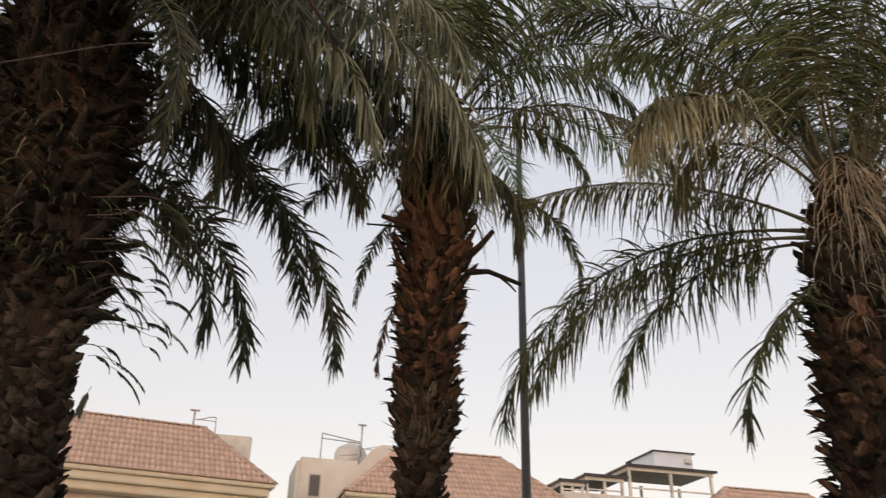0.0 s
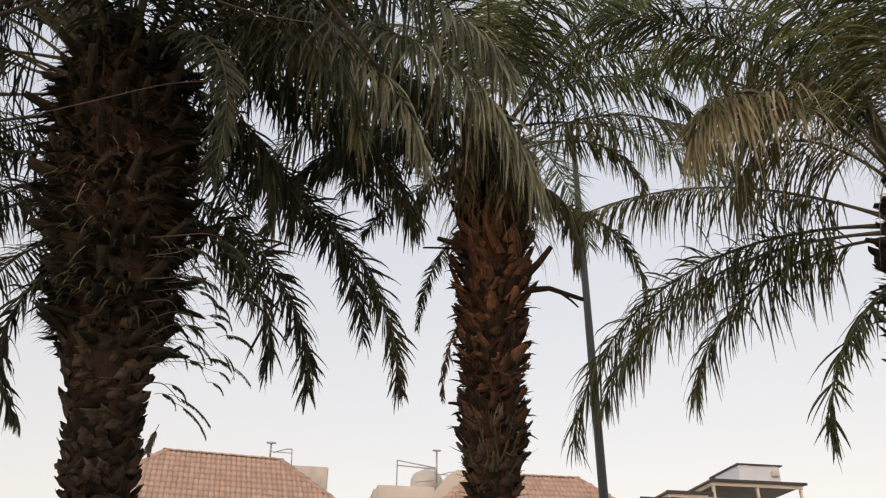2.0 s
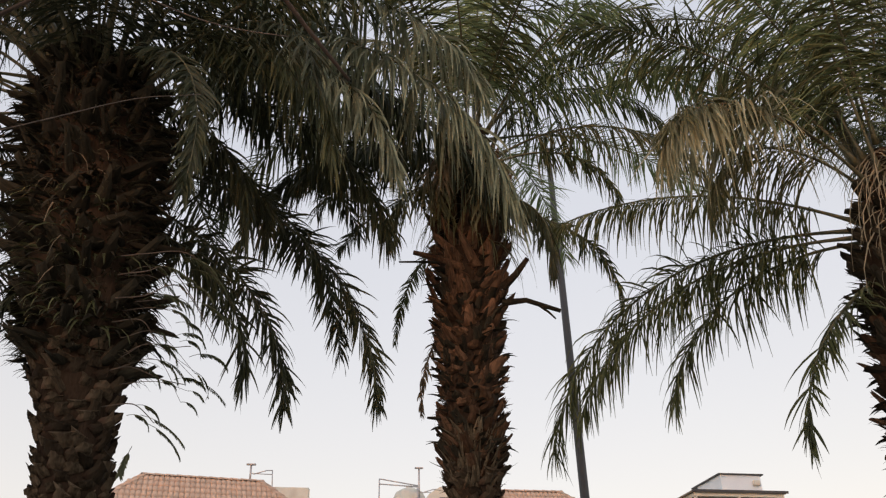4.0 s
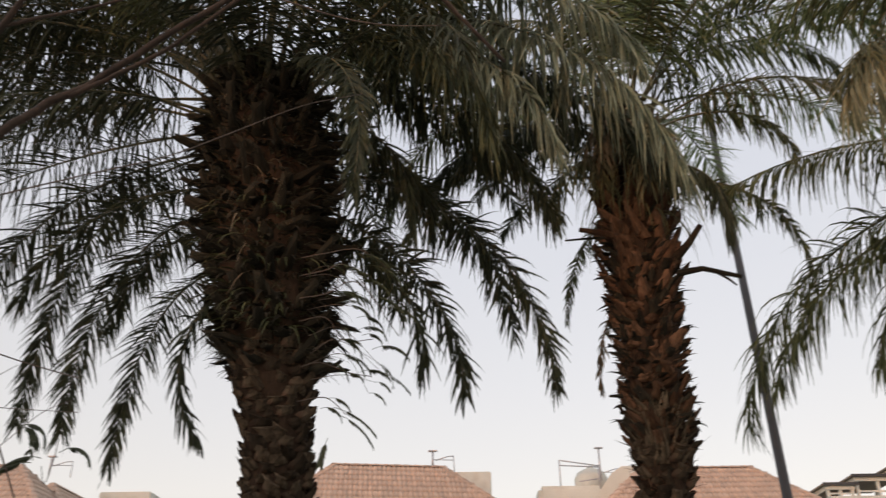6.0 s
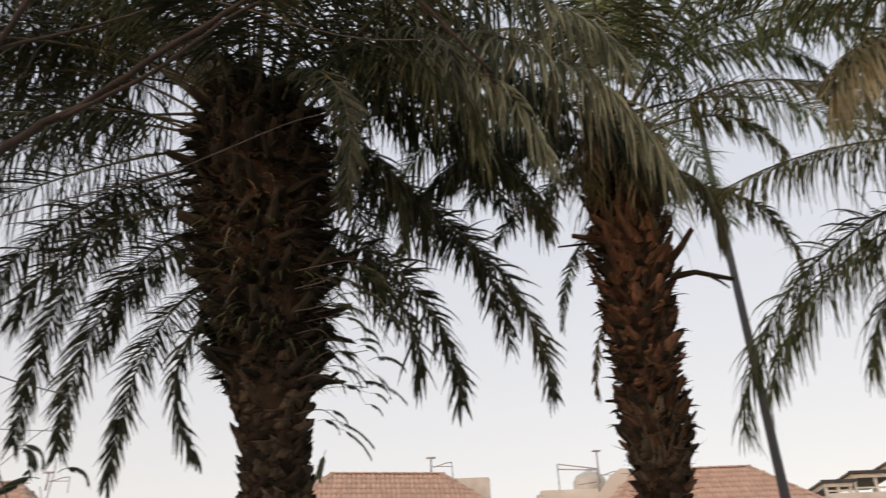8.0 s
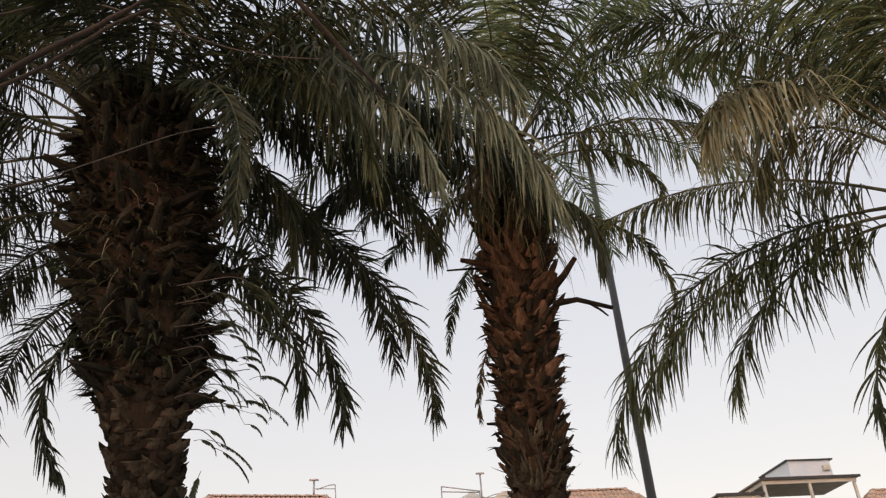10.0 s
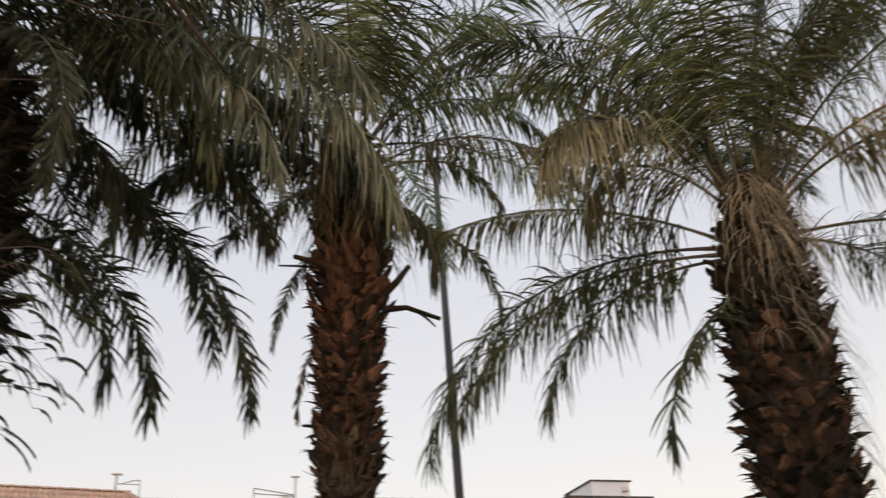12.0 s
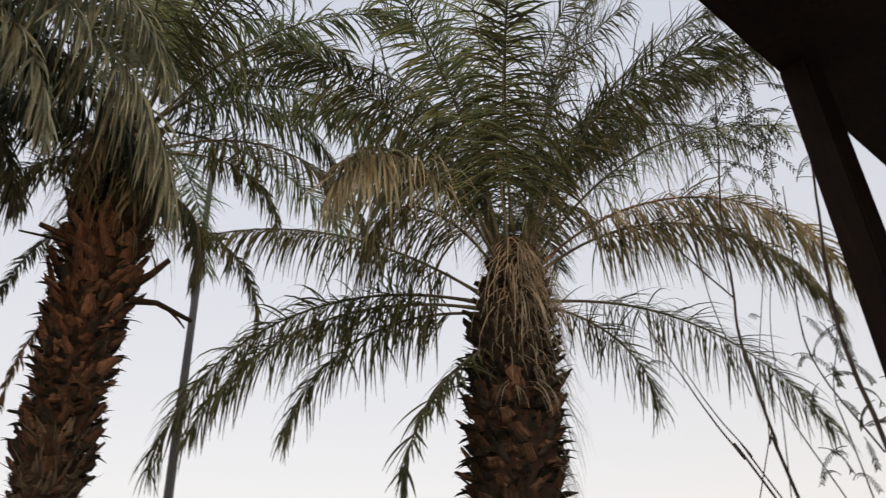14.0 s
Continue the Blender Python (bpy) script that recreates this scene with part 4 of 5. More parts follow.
def spray(parent, place, heading, lift, length, rng, droop=95, pairs=13, leaflet=0.018):
    """A feathered leaf: a thin curved stalk with folded leaflets in pairs, hanging at its end."""
    store = ([], [])
    p = Vector(place) - parent.matrix_world.translation
    line, ways = [p.copy()], []
    h = radians(heading)
    for i in range(10):
        el = radians(lift - droop * (i + 0.5) / 10)
        go = Vector((math.sin(h) * math.cos(el), math.cos(h) * math.cos(el), math.sin(el)))
        p = p + go * length / 10
        line.append(p.copy())
        ways.append(go)
    add_tube(store, line, [0.002 - 0.00013 * i for i in range(11)], 4)
    for k in range(pairs):
        x = 2.5 + 7.4 * k / pairs
        i = int(x)
        q, t = line[i].lerp(line[i + 1], x - i), ways[min(i, 9)]
        flat = t.cross(Vector((0.1, 0.05, 1))).normalized()
        for sgn in (-1, 1):
            go = (t * 0.8 + flat * sgn * 0.85 + Vector((0, 0, -0.5 - 0.5 * rng.random()))).normalized()
            ln = leaflet * rng.uniform(0.8, 1.3)
            ribbon(store, [q, q + go * ln * 0.5, q + go * ln], [leaflet * 0.06, leaflet * 0.13, 0.0008], t, 0.3)
    return part("leaf_spray", raw_mesh("leaf_spray", store[0], store[1], SMALL_LEAF), SMALL_LEAF, parent)


tree = thing("small_tree", pose(-3.75, 1.5, 0.12), "bare-limbed feathery-leaved tree reaching over the palms", "tree")
rng = random.Random(51)
limb([(-3.75, 1.5, 0.12), (-3.68, 1.55, 1.1), (-3.5, 1.65, 2.1)], 0.11, 0.075, tree, BRANCH, "trunk", rng)
limb([(-3.5, 1.65, 2.1), (-2.58, 1.80, 3.07), (-2.36, 1.84, 3.35), (-2.18, 1.89, 3.55), (-1.99, 1.95, 3.70), (-1.76, 1.97, 3.86), (-1.53, 2.00, 4.01), (-1.33, 2.01, 4.13)], 0.0218, 0.0095, tree, BRANCH, "branch", rng)
limb([(-2.08, 1.92, 3.61), (-1.91, 1.95, 3.70), (-1.71, 1.99, 3.83), (-1.48, 2.01, 4.01), (-1.34, 2.03, 4.08)], 0.0095, 0.0068, tree, BRANCH, "branch", rng)
limb([(-3.5, 1.65, 2.1), (-3.05, 1.72, 2.75), (-2.58, 1.75, 3.27), (-2.28, 1.69, 3.70), (-2.06, 1.63, 3.95), (-1.85, 1.6, 4.3)], 0.0150, 0.0109, tree, BRANCH, "branch", rng)
limb([(-2.36, 1.60, 3.68), (-2.16, 1.70, 3.81), (-1.92, 1.81, 3.93), (-1.72, 1.88, 4.03)], 0.0082, 0.0041, tree, BRANCH, "branch", rng)
limb([(-2.15, 1.77, 3.08), (-2.00, 2.00, 3.29), (-1.82, 2.22, 3.49), (-1.63, 2.41, 3.72), (-1.45, 2.57, 3.92), (-1.24, 2.73, 4.06)], 0.0030, 0.0018, tree, TWIG, "twig", rng)
limb([(-1.63, 2.13, 4.28), (-1.54, 2.20, 4.28), (-1.26, 2.41, 4.25), (-1.06, 2.52, 4.24), (-0.82, 2.60, 4.24)], 0.0042, 0.0024, tree, TWIG, "twig", rng)
limb([(-1.05, 2.19, 4.52), (-0.89, 2.39, 4.41), (-0.74, 2.59, 4.27), (-0.58, 2.78, 4.12)], 0.0129, 0.0082, tree, BRANCH, "branch", rng)
limb([(-3.08, 2.23, 2.97), (-3.03, 2.30, 2.96), (-2.88, 2.49, 2.94), (-2.72, 2.68, 2.90), (-2.57, 2.83, 2.87)], 0.0042, 0.0025, tree, TWIG, "twig", rng)
limb([(-2.93, 2.36, 3.07), (-2.88, 2.53, 2.86), (-2.84, 2.63, 2.72), (-2.81, 2.73, 2.56), (-2.76, 2.84, 2.35)], 0.0054, 0.0032, tree, TWIG, "twig", rng)
limb([(-3.05, 2.39, 2.74), (-2.94, 2.52, 2.73), (-2.83, 2.65, 2.71), (-2.58, 2.88, 2.73)], 0.0024, 0.0014, tree, TWIG, "twig", rng)
limb([(-2.94, 2.55, 2.68), (-2.91, 2.62, 2.56), (-2.86, 2.69, 2.52), (-2.81, 2.73, 2.56), (-2.69, 2.79, 2.71), (-2.59, 2.85, 2.78)], 0.0024, 0.0014, tree, TWIG, "twig", rng)
limb([(-2.81, 2.74, 2.52), (-2.89, 2.70, 2.42), (-2.95, 2.65, 2.35)], 0.0036, 0.0022, tree, TWIG, "twig", rng)
limb([(-2.64, 2.87, 2.62), (-2.66, 2.89, 2.53), (-2.68, 2.89, 2.43), (-2.69, 2.86, 2.50)], 0.0024, 0.0014, tree, TWIG, "twig", rng)
limb([(-3.04, 2.34, 2.87), (-2.96, 2.48, 2.78), (-2.85, 2.59, 2.80), (-2.75, 2.66, 2.89)], 0.0021, 0.0013, tree, TWIG, "twig", rng)
limb([(-3.01, 2.25, 3.08), (-2.93, 2.35, 3.10), (-2.79, 2.44, 3.19), (-2.67, 2.48, 3.33)], 0.0021, 0.0013, tree, TWIG, "twig", rng)
limb([(-3.06, 2.51, 2.39), (-2.98, 2.60, 2.41), (-2.90, 2.69, 2.40)], 0.0030, 0.0018, tree, TWIG, "twig", rng)
limb([(-3.00, 2.26, 3.09), (-2.99, 2.32, 3.03), (-2.96, 2.32, 3.09)], 0.0018, 0.0011, tree, TWIG, "twig", rng)
spray(tree, (-2.86, 2.62, 2.72), 250, 10, 0.20, rng, 60, 20, 0.036)
spray(tree, (-2.87, 2.61, 2.73), 140, 5, 0.16, rng, 95, 20, 0.036)
spray(tree, (-2.76, 2.75, 2.64), 75, 35, 0.20, rng, 130, 20, 0.036)
spray(tree, (-2.75, 2.76, 2.64), 100, 10, 0.18, rng, 120, 20, 0.036)
spray(tree, (-2.64, 2.89, 2.56), 75, 40, 0.19, rng, 120, 20, 0.036)
spray(tree, (-2.69, 2.85, 2.53), 262, 20, 0.22, rng, 70, 20, 0.036)
spray(tree, (-2.90, 2.69, 2.40), 262, 25, 0.26, rng, 70, 20, 0.036)
spray(tree, (-3.04, 2.54, 2.41), 255, 30, 0.15, rng, 110, 20, 0.036)
spray(tree, (-2.72, 2.83, 2.51), 255, 5, 0.20, rng, 50, 20, 0.036)
spray(tree, (-2.74, 2.77, 2.64), 95, 5, 0.16, rng, 100, 20, 0.036)
vine = thing("climbing_vine", pose(-2.15, 4.45, 0.12), "thin feathery vine hanging beside the shaggy palm trunk", "vine")
rng = random.Random(52)
limb([(-2.14, 3.97, 3.99), (-2.00, 4.01, 4.02), (-1.80, 4.08, 4.05), (-1.63, 4.22, 3.93)], 0.004, 0.0025, vine, TWIG, "tendril", rng)
limb([(-2.18, 4.07, 3.77), (-2.03, 4.12, 3.80), (-1.84, 4.17, 3.87), (-1.65, 4.39, 3.58)], 0.004, 0.0025, vine, TWIG, "tendril", rng)
limb([(-2.20, 4.12, 3.64), (-2.05, 4.18, 3.67), (-1.96, 4.28, 3.55), (-1.80, 4.34, 3.56)], 0.004, 0.0025, vine, TWIG, "tendril", rng)
limb([(-2.24, 4.22, 3.38), (-2.11, 4.27, 3.42), (-1.96, 4.36, 3.37), (-1.83, 4.42, 3.35)], 0.004, 0.0025, vine, TWIG, "tendril", rng)
limb([(-2.26, 4.28, 3.19), (-2.13, 4.33, 3.22), (-2.07, 4.37, 3.21), (-1.99, 4.43, 3.13)], 0.004, 0.0025, vine, TWIG, "tendril", rng)
limb([(-2.16, 4.01, 3.89), (-2.02, 4.06, 3.93), (-1.89, 4.10, 3.96), (-1.73, 4.28, 3.74)], 0.004, 0.0025, vine, TWIG, "tendril", rng)
spray(vine, (-1.89, 4.07, 4.01), 80, 20, 0.33, rng, 80, 22, 0.036)
spray(vine, (-1.82, 4.13, 3.96), 85, 10, 0.38, rng, 90, 22, 0.036)
spray(vine, (-1.89, 4.15, 3.87), 95, 15, 0.35, rng, 85, 22, 0.036)
spray(vine, (-1.80, 4.22, 3.80), 80, 0, 0.33, rng, 70, 22, 0.036)
spray(vine, (-1.96, 4.19, 3.74), 85, 10, 0.30, rng, 90, 22, 0.036)
spray(vine, (-1.88, 4.26, 3.68), 80, 20, 0.25, rng, 110, 22, 0.036)
spray(vine, (-1.75, 4.28, 3.72), 80, 25, 0.35, rng, 110, 22, 0.036)
spray(vine, (-1.86, 4.31, 3.58), 90, 20, 0.20, rng, 110, 22, 0.036)
spray(vine, (-1.89, 4.38, 3.37), 80, 25, 0.21, rng, 80, 22, 0.036)
spray(vine, (-1.99, 4.27, 3.55), 90, 0, 0.22, rng, 80, 22, 0.036)
spray(vine, (-2.05, 4.30, 3.42), 95, -10, 0.19, rng, 70, 22, 0.036)
spray(vine, (-2.09, 4.36, 3.22), 80, 10, 0.21, rng, 90, 22, 0.036)
spray(vine, (-2.06, 4.39, 3.17), 85, -15, 0.35, rng, 40, 22, 0.036)
spray(vine, (-2.04, 4.41, 3.13), 85, -20, 0.33, rng, 45, 22, 0.036)
spray(vine, (-2.10, 4.43, 3.00), 190, -60, 0.20, rng, 20, 22, 0.036)
spray(vine, (-2.13, 4.36, 3.16), 80, 20, 0.18, rng, 100, 22, 0.036)
spray(vine, (-1.98, 4.06, 3.96), 80, 10, 0.31, rng, 80, 22, 0.036)
spray(vine, (-2.00, 4.14, 3.80), 80, 30, 0.28, rng, 110, 22, 0.036)
spray(vine, (-1.90, 4.28, 3.59), 99, 32, 0.29, rng, 106, 22, 0.036)
spray(vine, (-2.04, 4.13, 3.78), 107, 19, 0.31, rng, 74, 22, 0.036)
spray(vine, (-1.89, 4.12, 3.92), 87, 15, 0.20, rng, 78, 22, 0.036)
spray(vine, (-2.02, 4.29, 3.47), 98, -2, 0.30, rng, 75, 22, 0.036)
spray(vine, (-1.83, 4.10, 4.00), 60, 29, 0.23, rng, 78, 22, 0.036)
spray(vine, (-1.81, 4.36, 3.50), 74, 33, 0.27, rng, 97, 22, 0.036)
for _ in range(9):
    # fine side shoots that arch out from the trunk and hang at their ends
    a = Vector((-2.16 + rng.uniform(-0.02, 0.05), 4.02 + rng.uniform(0, 0.2), rng.uniform(3.25, 4.1)))
    reach, sink = rng.uniform(0.2, 0.55), rng.uniform(-0.02, 0.22)
    b = a + Vector((reach * 0.5, rng.uniform(-0.02, 0.1), rng.uniform(0.0, 0.08)))
    c = a + Vector((reach, rng.uniform(0.0, 0.25), -sink))
    limb([a, b, c], 0.0025, 0.0012, vine, TWIG, "tendril", rng)
    spray(vine, b, rng.uniform(60, 110), rng.uniform(-10, 30), rng.uniform(0.12, 0.24), rng, rng.uniform(60, 110), 14, 0.03)
    spray(vine, c, rng.uniform(60, 110), rng.uniform(-30, 10), rng.uniform(0.12, 0.26), rng, rng.uniform(40, 90), 14, 0.03)
shrub = thing("tall_shrub", pose(2.75, 2.35, 0.12), "tall thin shrub with bare grey stems and feathery leaves", "shrub")
rng = random.Random(53)
limb([(3.37, 2.05, 0.12), (2.28, 2.38, 2.30), (2.21, 2.41, 2.44), (2.11, 2.43, 2.60), (1.99, 2.44, 2.81), (1.87, 2.44, 2.99)], 0.0050, 0.0019, shrub, TWIG, "stem", rng)
limb([(3.42, 2.03, 0.12), (2.31, 2.38, 2.30), (2.24, 2.40, 2.45), (2.14, 2.43, 2.61), (2.03, 2.44, 2.80)], 0.0037, 0.0019, shrub, TWIG, "stem", rng)
limb([(2.99, 2.44, 0.12), (2.34, 2.33, 2.29), (2.28, 2.31, 2.49), (2.17, 2.25, 2.85), (2.12, 2.17, 3.04), (2.05, 2.08, 3.24), (1.97, 1.92, 3.50), (1.88, 1.77, 3.71)], 0.0074, 0.0025, shrub, TWIG, "stem", rng)
limb([(2.13, 2.19, 2.99), (1.95, 2.23, 3.19), (1.84, 2.24, 3.29)], 0.0037, 0.0019, shrub, TWIG, "stem", rng)
limb([(3.48, 2.04, 0.12), (2.52, 2.28, 2.28), (2.39, 2.31, 2.58), (2.30, 2.31, 2.76)], 0.0031, 0.0019, shrub, TWIG, "stem", rng)
limb([(2.52, 2.07, 2.39), (2.37, 2.11, 2.69), (2.30, 2.07, 2.88), (2.25, 1.97, 3.11), (2.18, 1.87, 3.31)], 0.0037, 0.0019, shrub, TWIG, "stem", rng)
limb([(3.09, 2.29, 0.12), (2.47, 2.01, 2.29), (2.35, 1.96, 2.70), (2.28, 1.89, 2.93), (2.23, 1.81, 3.10), (2.13, 1.67, 3.36)], 0.0099, 0.0037, shrub, TWIG, "stem", rng)
limb([(2.05, 3.50, 0.12), (2.28, 2.45, 2.32), (2.30, 2.36, 2.50), (2.26, 2.27, 2.78), (2.21, 2.07, 3.14), (2.08, 1.88, 3.50), (1.94, 1.66, 3.81)], 0.0025, 0.0012, shrub, TWIG, "stem", rng)
limb([(2.61, 3.08, 0.12), (2.39, 2.41, 2.31), (2.35, 2.30, 2.67), (2.30, 2.20, 2.94), (2.25, 2.02, 3.24), (2.14, 1.80, 3.60)], 0.0025, 0.0012, shrub, TWIG, "stem", rng)
limb([(2.28, 2.37, 2.68), (2.09, 2.28, 3.15), (1.89, 1.99, 3.68), (1.73, 1.75, 4.00)], 0.0025, 0.0012, shrub, TWIG, "stem", rng)
limb([(3.04, 2.43, 0.12), (2.49, 2.15, 2.29), (2.41, 2.11, 2.60), (2.39, 2.00, 2.82), (2.29, 1.91, 3.11)], 0.0031, 0.0012, shrub, TWIG, "stem", rng)
spray(shrub, (2.18, 2.19, 2.92), 60, 40, 0.16, rng, 40, 11, 0.021)
spray(shrub, (2.30, 2.15, 2.76), 95, 30, 0.19, rng, 90, 11, 0.021)
spray(shrub, (2.43, 2.20, 2.34), 255, 20, 0.19, rng, 80, 11, 0.021)
spray(shrub, (2.44, 2.16, 2.39), 40, 45, 0.16, rng, 40, 11, 0.021)
spray(shrub, (2.35, 2.11, 2.73), 255, 20, 0.14, rng, 90, 11, 0.021)
spray(shrub, (2.38, 2.03, 2.79), 80, 20, 0.14, rng, 90, 11, 0.021)
spray(shrub, (2.43, 2.03, 2.70), 85, 10, 0.14, rng, 80, 11, 0.021)
spray(shrub, (2.41, 2.11, 2.58), 80, 30, 0.14, rng, 90, 11, 0.021)
spray(shrub, (2.46, 2.18, 2.32), 80, 50, 0.19, rng, 120, 11, 0.021)
spray(shrub, (2.00, 2.22, 3.13), 60, 30, 0.19, rng, 40, 11, 0.021)
spray(shrub, (1.99, 2.45, 2.79), 250, 20, 0.19, rng, 60, 11, 0.021)
spray(shrub, (2.10, 2.29, 2.89), 250, 30, 0.16, rng, 60, 11, 0.021)
spray(shrub, (2.31, 2.06, 2.88), 70, 20, 0.16, rng, 70, 11, 0.021)
spray(shrub, (2.01, 1.99, 3.39), 248, 47, 0.28, rng, 57, 11, 0.021)
spray(shrub, (1.93, 1.70, 3.71), 52, -15, 0.20, rng, 76, 11, 0.021)
spray(shrub, (1.92, 1.95, 3.53), 121, 1, 0.27, rng, 68, 11, 0.021)
spray(shrub, (1.97, 1.81, 3.59), 253, -16, 0.30, rng, 41, 11, 0.021)
spray(shrub, (2.14, 1.83, 3.38), 6, 35, 0.22, rng, 74, 11, 0.021)
spray(shrub, (1.82, 1.73, 3.79), 65, 46, 0.19, rng, 85, 11, 0.021)
spray(shrub, (2.20, 1.82, 3.32), 123, 4, 0.23, rng, 86, 11, 0.021)
spray(shrub, (1.96, 1.95, 3.49), 287, 40, 0.16, rng, 96, 11, 0.021)
spray(shrub, (1.89, 1.81, 3.67), 219, 44, 0.20, rng, 95, 11, 0.021)
spray(shrub, (2.01, 1.71, 3.64), 114, -7, 0.18, rng, 48, 11, 0.021)
spray(shrub, (2.15, 1.90, 3.32), 58, -16, 0.30, rng, 72, 11, 0.021)
spray(shrub, (1.96, 1.71, 3.68), 213, 37, 0.23, rng, 65, 11, 0.021)
spray(shrub, (1.97, 2.01, 3.41), 11, 14, 0.27, rng, 47, 11, 0.021)
spray(shrub, (2.15, 1.87, 3.34), 226, 35, 0.18, rng, 66, 11, 0.021)
spray(shrub, (1.98, 1.97, 3.44), 106, 11, 0.30, rng, 91, 11, 0.021)
spray(shrub, (2.14, 1.66, 3.53), 175, 31, 0.23, rng, 57, 11, 0.021)
spray(shrub, (1.94, 1.68, 3.72), 135, 49, 0.30, rng, 77, 11, 0.021)
spray(shrub, (2.00, 1.73, 3.63), 32, 0, 0.27, rng, 92, 11, 0.021)
spray(shrub, (2.03, 1.90, 3.45), 278, 28, 0.26, rng, 85, 11, 0.021)
spray(shrub, (2.02, 1.88, 3.48), 101, 13, 0.27, rng, 81, 11, 0.021)
spray(shrub, (2.04, 1.97, 3.38), 233, 20, 0.16, rng, 72, 11, 0.021)
spray(shrub, (1.99, 1.89, 3.51), 166, 37, 0.24, rng, 87, 11, 0.021)
spray(shrub, (2.01, 1.86, 3.51), 265, 37, 0.22, rng, 90, 11, 0.021)
spray(shrub, (2.15, 1.76, 3.44), 351, 46, 0.23, rng, 71, 11, 0.021)
spray(shrub, (1.99, 1.96, 3.44), 337, 13, 0.26, rng, 83, 11, 0.021)
spray(shrub, (2.03, 1.62, 3.67), 280, 20, 0.26, rng, 65, 11, 0.021)
spray(shrub, (2.10, 1.84, 3.43), 229, 30, 0.16, rng, 49, 11, 0.021)
spray(shrub, (2.03, 1.84, 3.50), 78, 28, 0.24, rng, 42, 11, 0.021)
spray(shrub, (1.98, 1.70, 3.68), 19, -10, 0.20, rng, 50, 11, 0.021)
spray(shrub, (1.87, 1.69, 3.78), 167, 6, 0.24, rng, 75, 11, 0.021)
spray(shrub, (2.02, 1.97, 3.40), 0, 8, 0.20, rng, 64, 11, 0.021)
spray(shrub, (1.97, 1.97, 3.45), 134, -17, 0.24, rng, 45, 11, 0.021)
spray(shrub, (2.01, 1.72, 3.63), 209, 47, 0.27, rng, 65, 11, 0.021)
spray(shrub, (2.13, 1.76, 3.47), 132, -10, 0.24, rng, 73, 11, 0.021)
spray(shrub, (2.21, 1.83, 3.31), 219, 4, 0.28, rng, 40, 11, 0.021)
spray(shrub, (1.93, 1.89, 3.57), 221, -10, 0.24, rng, 93, 11, 0.021)
spray(shrub, (1.98, 1.78, 3.60), 81, 0, 0.30, rng, 62, 11, 0.021)
spray(shrub, (2.21, 1.81, 3.33), 214, -1, 0.30, rng, 69, 11, 0.021)
spray(shrub, (1.98, 1.74, 3.65), 354, 14, 0.20, rng, 68, 11, 0.021)
spray(shrub, (1.94, 1.90, 3.54), 159, 0, 0.27, rng, 89, 11, 0.021)
spray(shrub, (1.90, 1.90, 3.59), 98, 45, 0.27, rng, 54, 11, 0.021)
spray(shrub, (1.91, 1.71, 3.73), 355, 0, 0.24, rng, 68, 11, 0.021)
spray(shrub, (2.08, 1.78, 3.50), 267, -11, 0.27, rng, 58, 11, 0.021)
spray(shrub, (2.01, 1.72, 3.63), 106, 17, 0.23, rng, 61, 11, 0.021)
spray(shrub, (2.11, 1.76, 3.50), 13, -2, 0.23, rng, 94, 11, 0.021)
spray(shrub, (2.13, 1.71, 3.50), 5, 34, 0.22, rng, 74, 11, 0.021)
spray(shrub, (2.10, 1.78, 3.48), 173, 43, 0.22, rng, 63, 11, 0.021)
spray(shrub, (2.07, 1.61, 3.65), 106, 38, 0.18, rng, 90, 11, 0.021)
spray(shrub, (2.07, 1.72, 3.57), 103, 34, 0.28, rng, 48, 11, 0.021)
spray(shrub, (2.03, 1.80, 3.54), 179, 3, 0.19, rng, 75, 11, 0.021)
spray(shrub, (2.04, 1.57, 3.71), 82, 37, 0.27, rng, 79, 11, 0.021)
spray(shrub, (1.93, 1.96, 3.51), 352, 49, 0.26, rng, 42, 11, 0.021)
spray(shrub, (2.07, 1.61, 3.64), 232, 46, 0.26, rng, 48, 11, 0.021)
spray(shrub, (2.03, 1.96, 3.39), 53, 22, 0.22, rng, 49, 11, 0.021)
spray(shrub, (1.98, 1.60, 3.74), 38, 6, 0.18, rng, 43, 11, 0.021)
spray(shrub, (2.08, 1.84, 3.45), 316, -10, 0.22, rng, 58, 11, 0.021)
spray(shrub, (2.05, 1.75, 3.56), 337, 6, 0.18, rng, 81, 11, 0.021)
spray(shrub, (1.95, 1.90, 3.54), 182, 43, 0.24, rng, 77, 11, 0.021)
spray(shrub, (1.97, 1.85, 3.56), 91, 32, 0.23, rng, 48, 11, 0.021)
spray(shrub, (1.93, 1.79, 3.64), 265, -7, 0.26, rng, 79, 11, 0.021)
spray(shrub, (1.72, 1.77, 3.84), 32, -11, 0.22, rng, 70, 11, 0.021)
spray(shrub, (1.77, 1.78, 3.80), 172, 2, 0.24, rng, 70, 11, 0.021)
spray(shrub, (1.72, 1.79, 3.83), 19, -9, 0.27, rng, 70, 11, 0.021)
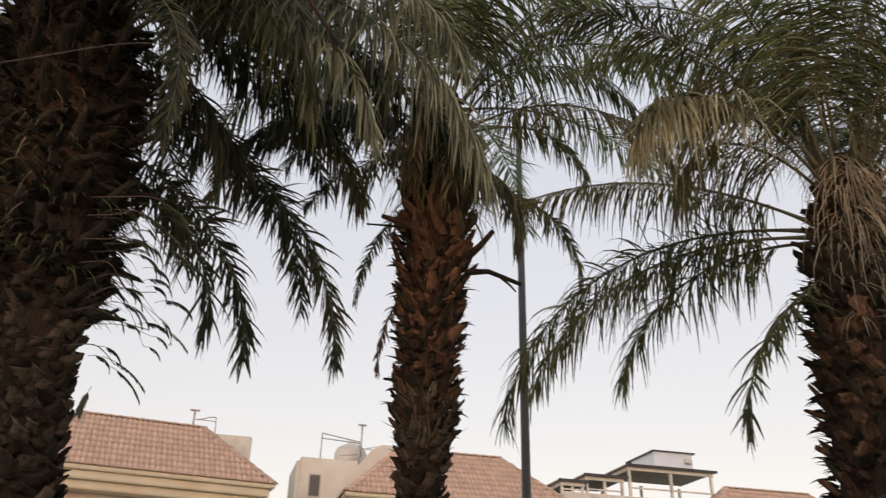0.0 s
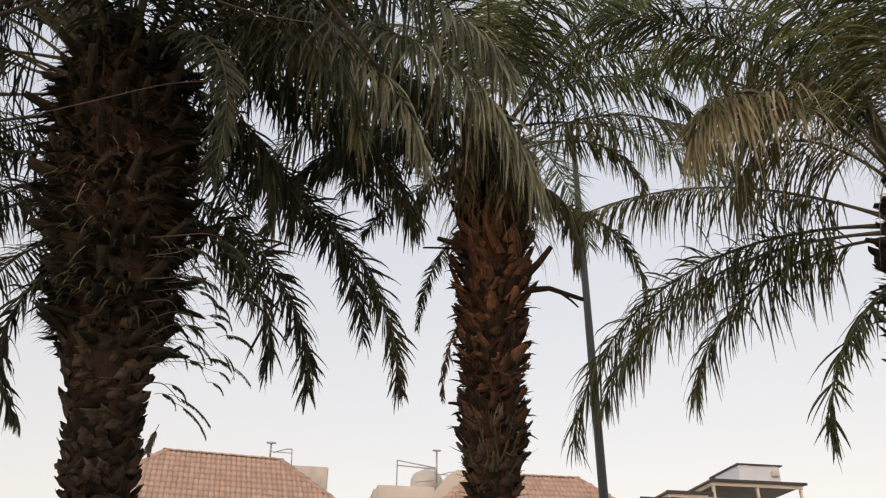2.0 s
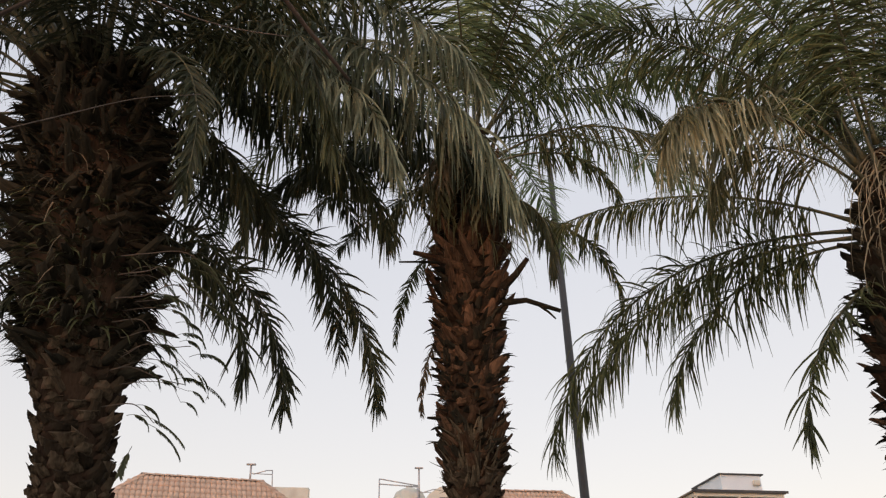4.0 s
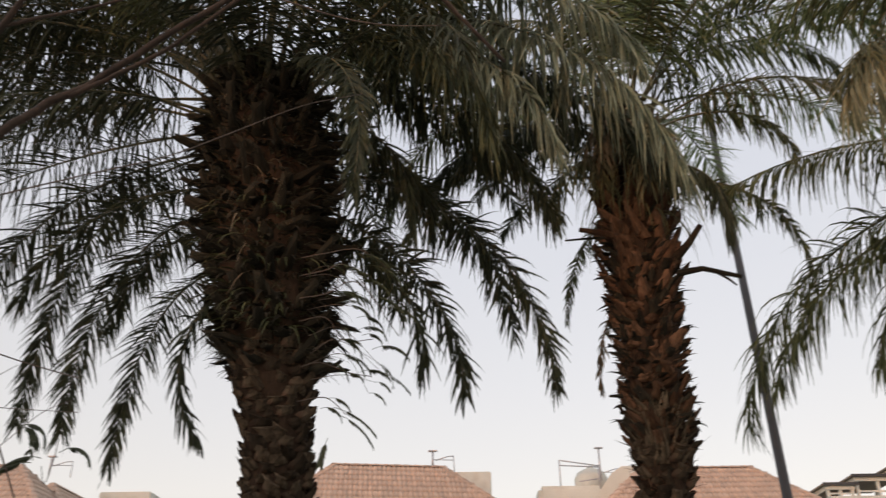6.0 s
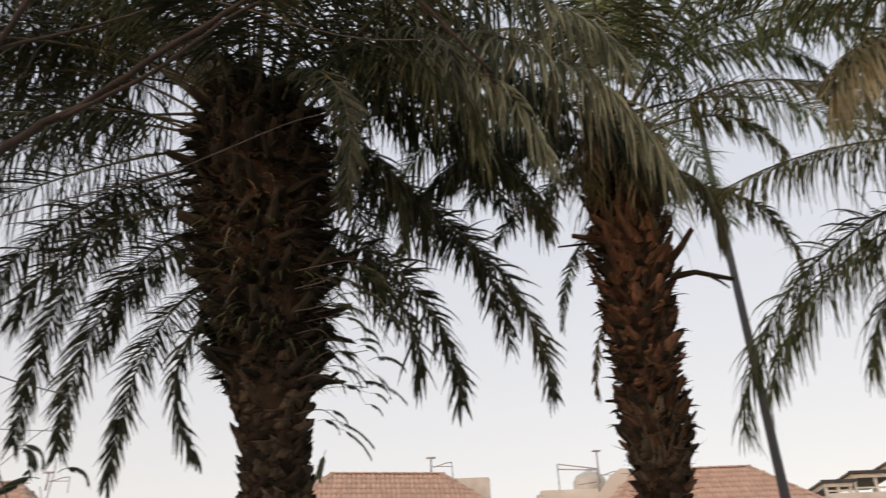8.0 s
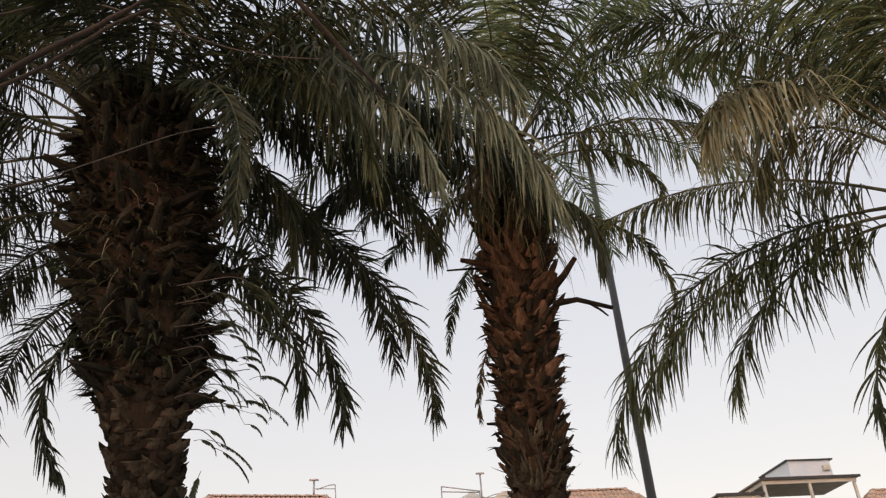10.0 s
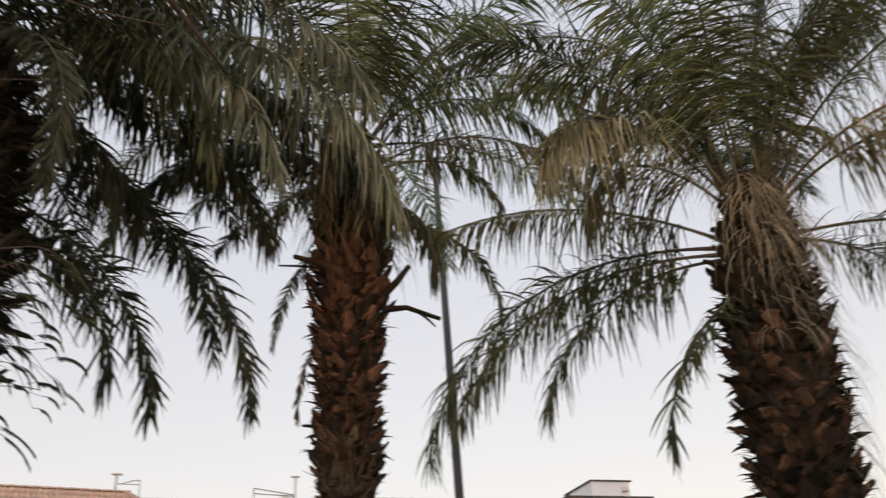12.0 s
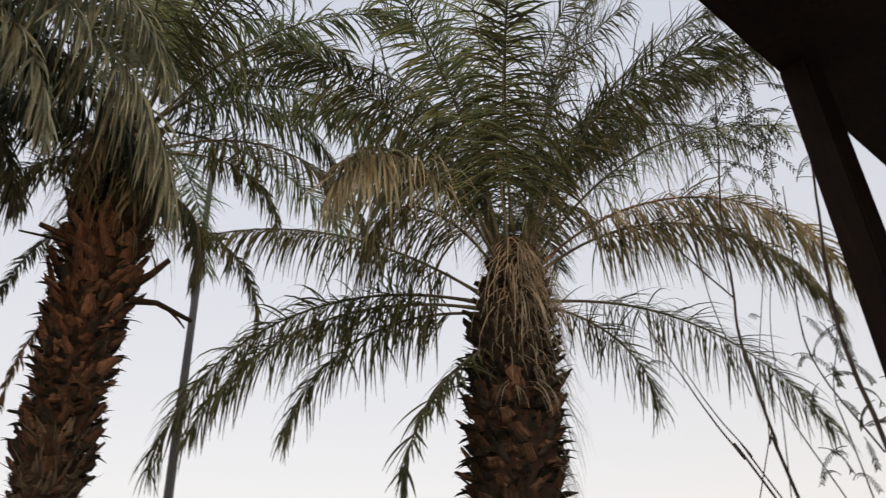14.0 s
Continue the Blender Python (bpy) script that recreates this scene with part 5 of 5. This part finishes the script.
spray(shrub, (1.81, 1.64, 3.86), 41, 48, 0.23, rng, 70, 11, 0.021)
spray(shrub, (1.83, 1.61, 3.86), 224, 4, 0.16, rng, 70, 11, 0.021)
spray(shrub, (1.77, 1.73, 3.83), 125, 7, 0.15, rng, 70, 11, 0.021)
spray(shrub, (1.87, 1.67, 3.80), 289, 10, 0.26, rng, 70, 11, 0.021)
spray(shrub, (1.80, 1.70, 3.82), 206, 31, 0.19, rng, 70, 11, 0.021)
spray(shrub, (2.35, 2.03, 2.85), 72, -7, 0.18, rng, 90, 11, 0.021)
spray(shrub, (2.44, 2.15, 2.43), 0, 18, 0.18, rng, 90, 11, 0.021)
spray(shrub, (2.45, 2.05, 2.61), 167, -4, 0.12, rng, 90, 11, 0.021)
spray(shrub, (2.38, 2.11, 2.66), 138, 42, 0.12, rng, 90, 11, 0.021)
spray(shrub, (2.39, 2.07, 2.71), 58, 7, 0.12, rng, 90, 11, 0.021)
spray(shrub, (2.41, 1.97, 2.83), 332, 12, 0.19, rng, 90, 11, 0.021)
spray(shrub, (2.47, 2.10, 2.47), 169, 46, 0.12, rng, 90, 11, 0.021)
spray(shrub, (2.45, 2.01, 2.68), 242, 33, 0.12, rng, 90, 11, 0.021)
spray(shrub, (2.37, 2.01, 2.85), 82, -5, 0.14, rng, 90, 11, 0.021)
spray(shrub, (2.50, 1.98, 2.63), 112, 18, 0.14, rng, 90, 11, 0.021)
spray(shrub, (2.48, 2.10, 2.45), 58, 4, 0.16, rng, 90, 11, 0.021)
spray(shrub, (2.50, 2.05, 2.48), 155, 48, 0.11, rng, 90, 11, 0.021)
spray(shrub, (2.38, 2.22, 2.44), 147, -7, 0.15, rng, 90, 11, 0.021)
spray(shrub, (2.51, 2.02, 2.54), 126, -4, 0.11, rng, 90, 11, 0.021)
spray(shrub, (2.49, 2.02, 2.56), 336, -6, 0.12, rng, 90, 11, 0.021)
spray(shrub, (2.37, 2.13, 2.65), 21, 5, 0.14, rng, 90, 11, 0.021)
